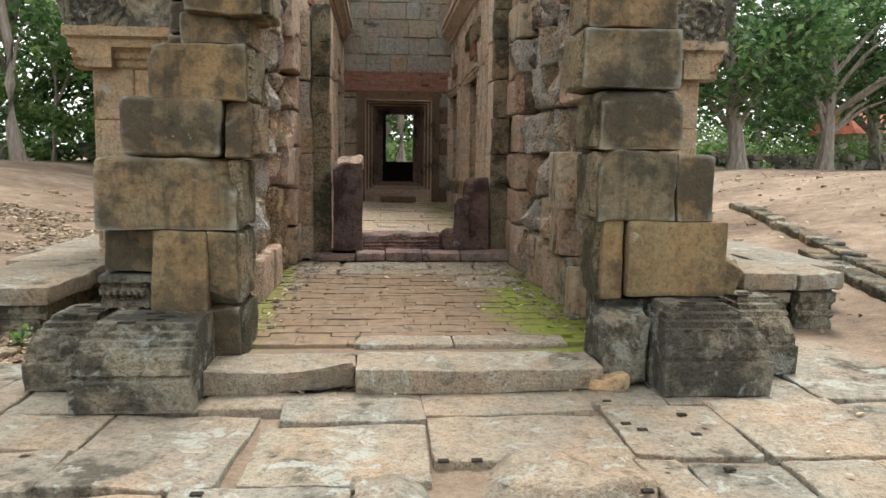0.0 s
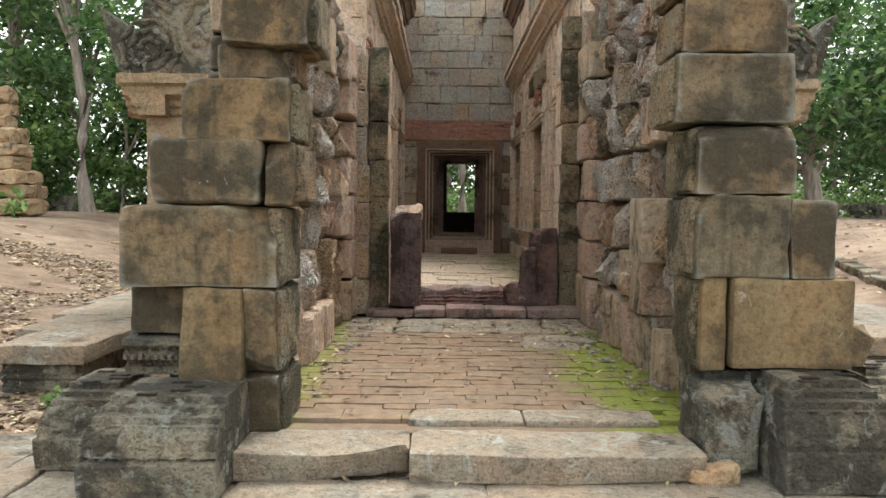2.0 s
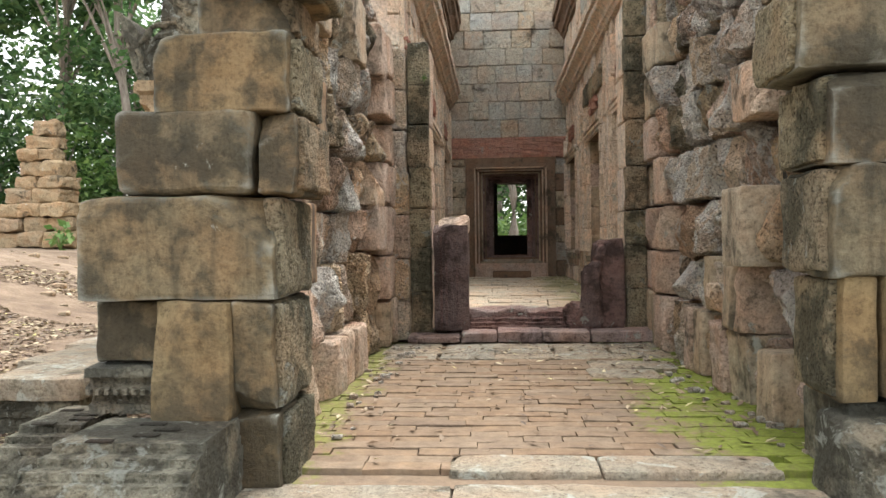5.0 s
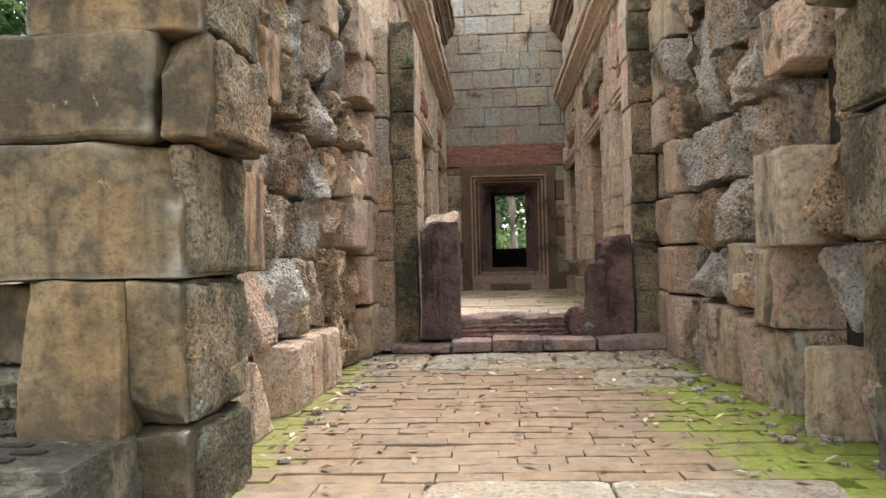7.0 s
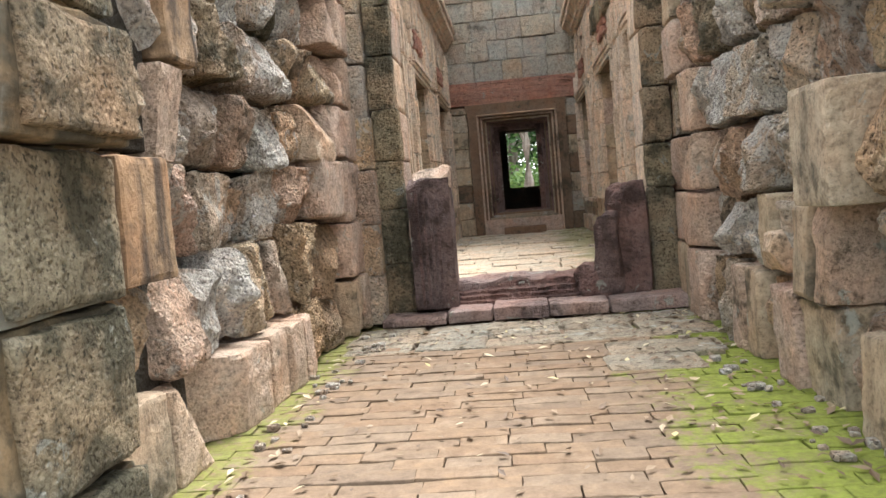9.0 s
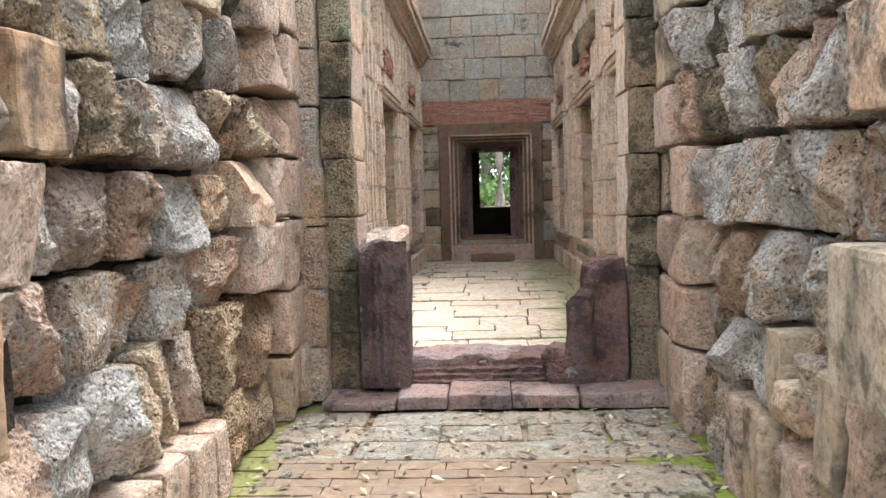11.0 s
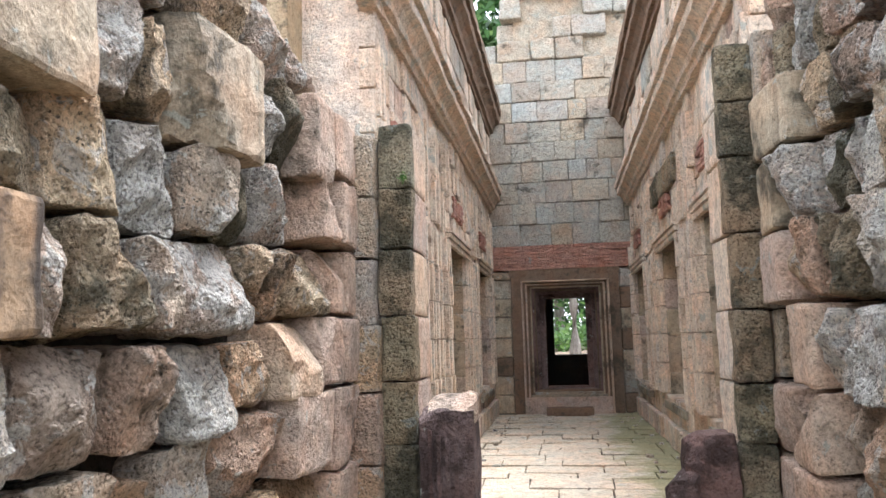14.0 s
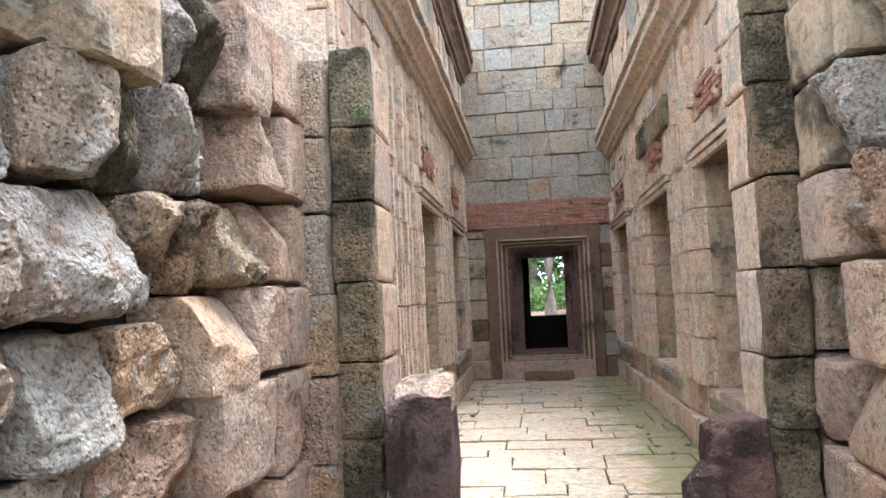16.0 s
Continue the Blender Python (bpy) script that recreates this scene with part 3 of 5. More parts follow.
for z0, z1, row in (
    (-0.02, 0.46, [(0.5, 0.78, "g", -0.02, 0.3), (0.78, 1.07, "g", -0.02, 0.36), (1.08, 1.35, "s", -0.02, 0.4), (1.35, 1.61, "w", -0.02, 0.44), (1.62, 2.0, "s", -0.02, 0.44), (2.0, 2.39, "r"), (2.4, 2.64, "w", -0.02, 0.49), (2.64, 2.9, "s", -0.02, 0.49), (2.91, 3.15, "r", -0.02, 0.5), (3.15, 3.4, "w", -0.02, 0.5), (3.4, 3.92, "p", -0.02, 0.5), (3.92, 4.36, "r", -0.02, 0.5), (4.36, 4.8, "s", -0.02, 0.52)]),
    (0.47, 0.88, [(0.5, 0.92, "w"), (0.93, 1.31, "g"), (1.32, 1.59, "d"), (1.6, 1.78, "r", 0.43, 0.9), (1.79, 2.0, "s", 0.44, 0.86), (2.01, 2.23, "w", 0.44, 0.88), (2.24, 2.42, "r", 0.5, 0.72), (2.24, 2.44, "w", 0.72, 0.92), (2.45, 2.64, "s", 0.5, 0.9), (2.65, 2.86, "g", 0.5, 0.9), (2.87, 3.3, "w", 0.51, 0.86), (3.3, 3.6, "p", 0.51, 0.9), (3.6, 3.94, "g", 0.51, 0.92), (3.95, 4.4, "r", 0.51, 0.92), (4.4, 4.8, "r", 0.53, 0.92)]),
    (0.89, 1.32, [(0.5, 0.98, "w"), (0.98, 1.26, "p"), (1.67, 2.28, "g", 0.9, 1.31), (2.29, 2.6, "d"), (2.6, 3.06, "g"), (3.07, 3.38, "w"), (3.38, 3.65, "d"), (3.65, 3.92, "w", 0.94, 1.34), (3.93, 4.4, "r", 0.93, 1.34), (4.41, 4.8, "r", 0.93, 1.34)]),
    (1.33, 1.76, [(0.5, 0.9, "w"), (0.91, 1.23, "p"), (1.24, 1.55, "d"), (1.56, 2.0, "g", 1.32, 1.72), (2.0, 2.34, "w", 1.32, 1.72), (2.35, 2.85, "g"), (2.86, 3.39, "g"), (3.4, 3.94, "g"), (3.95, 4.32, "r", 1.35, 1.79), (4.32, 4.8, "w", 1.35, 1.79)]),
    (1.77, 2.2, [(0.5, 0.9, "s", 1.77, 2.14), (0.9, 1.26, "w"), (1.27, 1.74, "r", 1.74, 2.1), (1.75, 2.18, "g", 1.74, 2.12), (2.19, 2.74, "w", 1.74, 2.16), (2.75, 3.2, "a", 1.78, 2.2), (3.21, 3.5, "w", 1.78, 2.22), (3.5, 3.88, "a", 1.78, 2.22), (3.89, 4.35, "w", 1.8, 2.22), (4.35, 4.8, "r", 1.8, 2.22)]),
    (2.21, 2.6, [(0.5, 1.0, "s", 2.15, 2.5), (1.0, 1.4, "w"), (1.4, 1.85, "g"), (1.86, 2.3, "w"), (2.31, 2.75, "g"), (2.76, 3.06, "w"), (3.07, 3.55, "g"), (3.56, 3.82, "a"), (3.83, 4.42, "g", 2.23, 2.66), (4.43, 4.8, "s", 2.23, 2.66)]),
    (2.62, 3.02, loose_course(0.55, 2.8, 5, "gwwg") + [(2.82, 3.45, "g", 2.62, 2.95), (3.46, 3.8, "a", 2.66, 3.08), (3.8, 4.13, "w", 2.68, 3.08), (4.14, 4.8, "s", 2.68, 3.08)]),
    (3.04, 3.46, loose_course(0.55, 4.8, 6, "gwag")),
    (3.47, 3.9, loose_course(0.6, 4.8, 7, "gwag")),
):
    course(WALL_E, 1, right_x, z0, z1, row, int(z0 * 100) + 12)


# ---------------- wall ends: stacked dressed blocks ----------------
def block(lo, hi, mat, parent, seed, grid=GRID_FINE, **kw):
    r = random.Random(seed)
    c = [(a + b) / 2 for a, b in zip(lo, hi)]
    s = [b - a - 0.008 for a, b in zip(lo, hi)]
    opts = dict(bevel=0.016, warp=0.012, freq=3)
    opts.update(kw)
    return stone("stone", c, s, mat, parent, r, grid, **opts)


PIER_W = thing("stone_pier", "stacked dark dressed sandstone blocks ending the porch wall", "pier", "pair of porch wall ends", (-1.6, 0.5, PAVE_Z))
PIER_E = thing("stone_pier", "stacked dark sandstone blocks with chipped arrises ending the porch wall", "pier", "pair of porch wall ends", (1.6, 0.5, PAVE_Z))


def pier(parent, blocks, side):
    o = parent.location
    # broken inner side, its colour paler for lichen and the light on it
    for i, (lo, hi, mat, kw) in enumerate(blocks):
        xi = hi[0] if side < 0 else lo[0]
        if abs(xi) < 1.25 and mat in (M_FRONT, M_OCHRE):
            a, b = (xi - 0.06, xi + 0.03) if side < 0 else (xi - 0.03, xi + 0.06)
            block((a - o[0], lo[1] + 0.06 - o[1], lo[2] + 0.015 - o[2]), (b - o[0], hi[1] + 0.02 - o[1], hi[2] - 0.015 - o[2]), M_ALGAE, parent, 300 + i, warp=0.016, freq=7)
    wear = random.Random(side + 5)
    for i, (lo, hi, mat, kw) in enumerate(blocks):
        if not kw and mat is M_FRONT:
            kw = dict(cuts=1, depth=0.035, warp=0.016, freq=4, grid=GRID_CRAG, toward=(wear.choice([-0.5, 0.5]), -0.6, wear.choice([0.7, 0.7, -0.6])))
        block([a - b for a, b in zip(lo, o)], [a - b for a, b in zip(hi, o)], mat, parent, 100 + i * 7 + int(lo[0] > 0) * 50, **kw)


chip = dict(cuts=1, depth=0.05, toward=(0, -1, 0))
chip_top = dict(cuts=2, depth=0.05, toward=(0.35, -0.55, 0.75))
pier(PIER_W, [
    ((-1.40, 0.03, -0.17), (-1.20, 0.6, 0.31), M_FRONT, {}),
    ((-1.395, 0.0, 0.31), (-1.21, 0.6, 0.79), M_FRONT, {}),
    ((-1.74, -0.05, 0.28), (-1.385, 0.45, 0.80), M_OCHRE, chip),
    ((-2.08, 0.16, 0.50), (-1.72, 0.8, 0.79), M_FRONT, {}),
    ((-2.08, 0.0, 0.79), (-1.20, 0.58, 1.25), M_FRONT, chip_top),
    ((-1.92, 0.02, 1.25), (-1.30, 0.55, 1.63), M_FRONT, dict(warp=0.022, bevel=0.04)),
    ((-1.285, 0.02, 1.25), (-1.11, 0.6, 1.60), M_FRONT, {}),
    ((-1.74, 0.03, 1.60), (-1.13, 0.55, 1.95), M_FRONT, {}),
    ((-1.55, 0.08, 1.95), (-1.15, 0.6, 2.15), M_FRONT, chip_top),
    ((-1.50, -0.02, 2.12), (-1.02, 0.55, 2.50), M_FRONT, {}),
    ((-1.54, 0.02, 2.50), (-1.02, 0.6, 2.74), M_FRONT, {}),
    ((-1.58, 0.02, 2.74), (-1.04, 0.6, 3.12), M_FRONT, {}),
    ((-1.55, 0.05, 3.12), (-1.1, 0.6, 3.5), M_FRONT, chip),
    # cores coloured for the shade behind the blocks
    ((-1.6, 0.5, 1.3), (-1.42, 1.4, 3.4), M_CORE_SHADE, {}),
    ((-2.0, 0.55, -0.17), (-1.45, 1.5, 1.25), M_CORE_SHADE, {}),
], -1)
pier(PIER_E, [
    ((1.16, 0.05, 0.34), (1.31, 0.5, 0.87), M_OCHRE, {}),
    ((1.315, 0.0, 0.36), (2.0, 0.5, 0.87), M_OCHRE, dict(warp=0.008)),
    ((1.98, 0.03, 0.37), (2.14, 0.4, 0.6), M_OCHRE, dict(cuts=3, depth=0.08, toward=(0.8, -0.2, 0.6), grid=GRID_CRAG)),
    ((1.2, 0.1, -0.17), (1.9, 0.6, 0.34), M_BASE, {}),
    ((1.64, 0.03, 0.86), (1.90, 0.6, 1.31), M_FRONT, chip_top),
    ((1.12, 0.02, 0.86), (1.64, 0.55, 1.33), M_FRONT, {}),
    ((1.11, 0.03, 1.33), (1.67, 0.55, 1.72), M_FRONT, dict(cuts=2, depth=0.05, toward=(-0.5, -0.5, 0.7))),
    ((0.99, 0.02, 1.72), (1.64, 0.52, 2.11), M_FRONT, dict(cuts=1, depth=0.05, toward=(-0.5, -0.5, -0.7))),
    ((1.03, 0.04, 2.11), (1.60, 0.52, 2.42), M_FRONT, {}),
    ((1.0, 0.03, 2.42), (1.62, 0.55, 2.82), M_FRONT, {}),
    ((1.02, 0.03, 2.82), (1.62, 0.55, 3.2), M_FRONT, {}),
    ((1.04, 0.06, 3.2), (1.6, 0.55, 3.6), M_FRONT, chip),
    # near-black filling, its colour standing for shade between blocks
    ((1.45, 0.5, -0.17), (1.85, 1.4, 1.3), M_CORE_SHADE, {}),
    ((1.4, 0.5, 1.3), (1.6, 1.4, 3.4), M_CORE_SHADE, {}),
], 1)
base_prof = [(0, 0), (0.0, 0.0), (0.03, 0.0), (0.03, 0.04), (0.0, 0.05), (0.0, 0.08), (0.05, 0.09), (0.06, 0.12), (0.02, 0.14), (0.02, 0.16), (0.07, 0.17), (0.07, 0.21), (-0.1, 0.22), (-0.1, 0.0)]
part("base_moulding", profile_run("base_moulding", base_prof, (-0.50, -0.33, 0.45), (-0.13, -0.33, 0.45), (0, -1, 0), M_BASE, 0.005), PIER_W, "blackened beaded base moulding")
for i in range(9):
    part("bead", mesh_of("bead", rock((0.026, 0.03, 0.03), GRID_LOW, random.Random(i), bevel=0.012, warp=0.001), GRID_LOW[1], M_BASE), PIER_W, "", (-0.48 + 0.042 * i, -0.395, 0.555))
# smooth block left sticking out of each stripped wall
block((-1.62, 0.83, 0.80), (-1.29, 1.23, 1.265), M_STAIN, WALL_W, 501)
block((1.13, 1.27, 0.86), (1.5, 1.665, 1.335), M_SMOOTH, WALL_E, 503, warp=0.006)

# ---------------- moulded pedestals before the wall ends ----------------
PED_PROFILE = [(0.0, 0.0), (0.27, 0.0), (0.28, 0.1), (0.285, 0.21), (0.26, 0.215), (0.255, 0.235), (0.28, 0.245), (0.275, 0.27), (0.262, 0.28), (0.26, 0.30), (0.25, 0.33), (0.235, 0.36), (0.215, 0.385), (0.19, 0.40), (0.165, 0.405), (0.16, 0.44), (0.10, 0.445), (0.095, 0.48), (0.03, 0.485), (0.025, 0.525), (-0.1, 0.53)]


def pedestal(name, x0, x1, y_back, y_front, h, label, taper=(0.3, 0.3)):
    """Moulded block: profile stepping in on its front and both sides."""
    root = thing(name, label, "pedestal", "carved pedestals", ((x0 + x1) / 2, y_back, PAVE_Z))
    wx, dy = (x1 - x0) / 2, y_back - y_front
    verts, faces = [], []
    rr = random.Random(int(x0 * 100))
    seg = 40
    prof = [(o, u * h / 0.53) for o, u in PED_PROFILE[1:]]
    ring = []
    for o, u in prof:
        inset = 0.29 - o
        ha, hb, hy = wx - inset * taper[0], wx - inset * taper[1], dy - inset
        loop = [(-ha, 0.0)]
        loop += [(-ha, -hy * t / 6) for t in range(1, 7)]
        loop += [(-ha + (ha + hb) * t / seg, -hy) for t in range(1, seg)]
        loop += [(hb, -hy * (6 - t) / 6) for t in range(0, 7)]
        row = []
        for x, y in loop:
            carve = 0.03 * abs(math.sin(x * 26)) + 0.01 * noise.noise(Vector((x * 40, u * 40, x0))) if 0.235 < u / h * 0.53 < 0.4 else 0
            row.append(len(verts))
            verts.append((x + rr.uniform(-0.003, 0.003), y + carve + rr.uniform(-0.002, 0.002), u + rr.uniform(-0.002, 0.002)))
        ring.append(row)
    for a, b in zip(ring, ring[1:]):
        for i in range(len(a) - 1):
            faces.append((a[i], a[i + 1], b[i + 1], b[i]))
        faces.append((a[-1], a[0], b[0], b[-1]))
    faces.append(ring[-1])
    faces.append(ring[0][::-1])
    body = part("moulded_block", mesh_of("moulded_block", verts, faces, M_BASE), root)
    # near-black plates stand in for the shade inside cramp slots
    for k in range(4):
        part("tenon_slot", box_mesh("tenon_slot", (-0.05, -0.018, 0), (0.05, 0.018, 0.006), M_CORE_SHADE), root, "dark plate for the shade in a cramp slot",
             (rr.uniform(-wx * 0.5, wx * 0.5), -dy * 0.45 + 0.09 * k - 0.1, h + 0.001))
    return root


pedestal("carved_pedestal", -2.02, -1.36, 0.02, -0.66, 0.46, "blackened carved sandstone pedestal with leaf moulding and worn top", (0.25, 0.03))
pedestal("carved_pedestal", -2.46, -2.02, 0.45, -0.2, 0.42, "blackened carved sandstone pedestal set back beside another")
pedestal("carved_pedestal", 1.43, 2.12, 0.06, -0.47, 0.53, "dark carved sandstone pedestal with leaf moulding and lichen", (0.3, 0.75))
pedestal("carved_pedestal", 2.12, 2.52, 0.5, -0.02, 0.5, "dark carved sandstone pedestal set back beside another")

rb = random.Random(31)
tagged(stone("broken_block", (1.27, 0.02, 0.06), (0.32, 0.42, 0.46), M_BASE, None, rb, GRID_FINE, bevel=0.03, warp=0.03, cuts=4, depth=0.1, toward=(-0.2, -0.6, 0.9)), "broken dark stone block leaning at the porch edge", "stone block")
tagged(stone("loose_stone", (1.12, -0.27, -0.12), (0.27, 0.16, 0.1), M_RUIN, None, rb, GRID_FINE, bevel=0.05, warp=0.03), "small rounded reddish stone lying on the paving", "stone")

# ---------------- threshold and floors ----------------
THRESH = thing("threshold", "worn sandstone threshold slabs with chipped front edge", "threshold", loc=(0, -0.1, PAVE_Z))
rt = random.Random(5)
for xa, xb in ((-1.36, -0.46), (-0.455, 1.08)):
    stone("slab", ((xa + xb) / 2, -0.02, 0.078), (xb - xa - 0.006, 0.46, 0.15), M_PAVE, THRESH, rt, GRID_FINE, bevel=0.014, warp=0.014, cuts=1, depth=0.03, toward=(0, -1, -0.6), freq=4, tilt=0.3)

# ---------------- inner doorway: step, sill, broken jambs ----------------
STEP = thing("door_step", "cracked reddish sandstone step slabs under the broken doorway", "step", loc=(0.15, 4.7, 0))
for xa, xb, za in ((-1.15, -0.62, 0.085), (-0.615, -0.25, 0.12), (-0.245, 0.2, 0.135), (0.205, 0.68, 0.125), (0.685, 1.42, 0.13)):
    stone("slab", ((xa + xb) / 2 - 0.15, 0.0, za / 2), (xb - xa - 0.006, 0.42, za - 0.02), M_STEP, STEP, rt, GRID_MID, bevel=0.018, warp=0.012, freq=4)
SILL = thing("door_sill", "worn dark red moulded stone door sill with broken end", "door sill", loc=(0, 5.15, 0.0))
sill_prof = [(0.0, 0.0), (0.28, 0.0), (0.28, 0.13), (0.25, 0.14), (0.25, 0.17), (0.22, 0.18), (0.22, 0.21), (0.18, 0.225), (0.17, 0.27), (-0.28, 0.28), (-0.28, 0.0)]
part("moulded_sill", profile_run("moulded_sill", sill_prof, (-0.75, 0, 0), (0.62, 0, 0), (0, -1, 0), M_JAMB, 0.012), SILL)
stone("worn_top", (-0.08, 0.06, 0.235), (1.25, 0.46, 0.13), M_STEP, SILL, rt, GRID_CRAG, bevel=0.03, warp=0.03, cuts=4, depth=0.08, toward=(0.2, -0.5, 0.8), freq=4)
JAMB_W = thing("door_jamb", "broken dark red carved stone door jamb with pale fractured top", "door jamb", "broken door jambs", (-0.72, 4.95, 0.1))
rj = random.Random(44)
stone("shaft", (0, 0.0, 0.55), (0.36, 0.36, 1.1), M_JAMB, JAMB_W, rj, GRID_FINE, bevel=0.015, warp=0.012, cuts=2, depth=0.06, toward=(0, 0, 1))
for i in range(4):
    part("fillet", box_mesh("fillet", (-0.012, -0.02, 0.04), (0.012, 0.012, 0.98 - 0.03 * i), M_JAMB), JAMB_W, "", (-0.10 + 0.055 * i, -0.185, 0))
stone("broken_top", (0.02, 0.0, 1.1), (0.33, 0.33, 0.2), M_REDSTONE, JAMB_W, rj, GRID_FINE, bevel=0.05, warp=0.03, cuts=3, depth=0.06, toward=(0, 0, 1))
JAMB_E = thing("door_jamb", "shattered dark stone door jamb with lumpy broken foot", "door jamb", "broken door jambs", (0.88, 4.95, 0.1))
stone("shaft", (0.03, 0.02, 0.47), (0.30, 0.34, 0.94), M_JAMB, JAMB_E, rj, GRID_FINE, bevel=0.03, warp=0.03, cuts=5, depth=0.14, toward=(-0.5, -0.6, 0.6))
stone("broken_lump", (-0.15, -0.05, 0.36), (0.2, 0.3, 0.72), M_JAMB, JAMB_E, rj, GRID_FINE, bevel=0.06, warp=0.04, cuts=4, depth=0.14, toward=(-0.7, -0.5, 0.5))
stone("broken_foot", (-0.27, 0.0, 0.13), (0.3, 0.32, 0.28), M_JAMB, JAMB_E, rj, GRID_FINE, bevel=0.05, warp=0.04, cuts=4, depth=0.1, toward=(-0.7, -0.3, 0.6))


# ---------------- pilasters of the ruined doorway ----------------
def pilaster(name, x0, x1, y0, y1, joints, mat, label, seed, back=None):
    root = structure(name, box_mesh(name, (x0 + 0.06, y0 + 0.06, 0), (x1 - 0.06, y1 - 0.06, joints[-1] - 0.1), M_CORE_SHADE), label, "pilaster")
    r = random.Random(seed)
    for a, b in zip(joints, joints[1:]):
        s = r.uniform(-0.015, 0.015)
        if back is None:
            stone("stone", ((x0 + x1) / 2 + s, (y0 + y1) / 2 + r.uniform(-0.015, 0.015), (a + b) / 2), (x1 - x0 - 0.004, y1 - y0, b - a - 0.008), mat, root, r, GRID_MID, bevel=0.018, warp=0.012, freq=3)
        else:
            ym = y0 + 0.16 + r.uniform(-0.03, 0.03)
            stone("stone", ((x0 + x1) / 2 + s, (y0 + ym) / 2, (a + b) / 2), (x1 - x0 - 0.004, ym - y0 - 0.004, b - a - 0.008), mat, root, r, GRID_FINE, bevel=0.016, warp=0.014, freq=6)
            stone("stone", ((x0 + x1) / 2 + s * 0.5, (ym + y1) / 2, (a + b) / 2), (x1 - x0 - 0.008, y1 - ym, b - a - 0.008), back, root, r, GRID_MID, bevel=0.016, warp=0.012, freq=3)
    return root


# fronts dark with algae; paler backs put the side faces' light into colour
pilaster("pilaster_west_outer", -1.16, -0.93, 4.9, 5.55, [0.0, 0.50, 0.97, 1.38, 1.82, 2.27, 2.69, 3.14], M_ALGAE, "square sandstone doorway pilaster of pitted stacked blocks", 61, M_REDSTONE)
pilaster("pilaster_west_inner", -1.42, -1.165, 4.8, 5.5, [0.0, 0.42, 0.86, 1.32, 1.76, 2.2, 2.62, 3.05], M_WARM, "recessed sandstone pilaster beside the doorway", 62)
pilaster("pilaster_east_outer", 1.10, 1.32, 4.86, 5.46, [0.0, 0.52, 0.97, 1.33, 1.79, 2.27, 2.76, 3.12, 3.5], M_ALGAE, "square dark sandstone doorway pilaster with moss on top", 63, M_INNER)
pilaster("pilaster_east_inner", 1.325, 1.6, 4.78, 5.5, [0.0, 0.5, 0.92, 1.36, 1.78, 2.2, 2.7, 3.1, 3.55], M_WARM, "recessed sandstone pilaster beside the doorway", 64)

# ---------------- inner hall walls with window openings ----------------
HALL_W, HALL_E, HALL_Y0, HALL_Y1 = -1.32, 1.50, 5.5, 15.63
WIN_W = [(5.9, 7.3), (9.25, 11.1), (12.6, 14.6)]
WIN_E = [(6.6, 8.05), (9.5, 11.4), (13.2, 15.3)]
SILL_Z, HEAD_Z, CORN1, CORN2 = 0.72, 2.85, 4.25, 5.85
CORNICE = [(0.0, 0.0), (0.05, 0.0), (0.06, 0.06), (0.10, 0.07), (0.11, 0.14), (0.16, 0.2), (0.22, 0.23), (0.23, 0.30), (0.19, 0.31), (0.20, 0.36), (0.26, 0.37), (0.27, 0.46), (0.0, 0.5)]


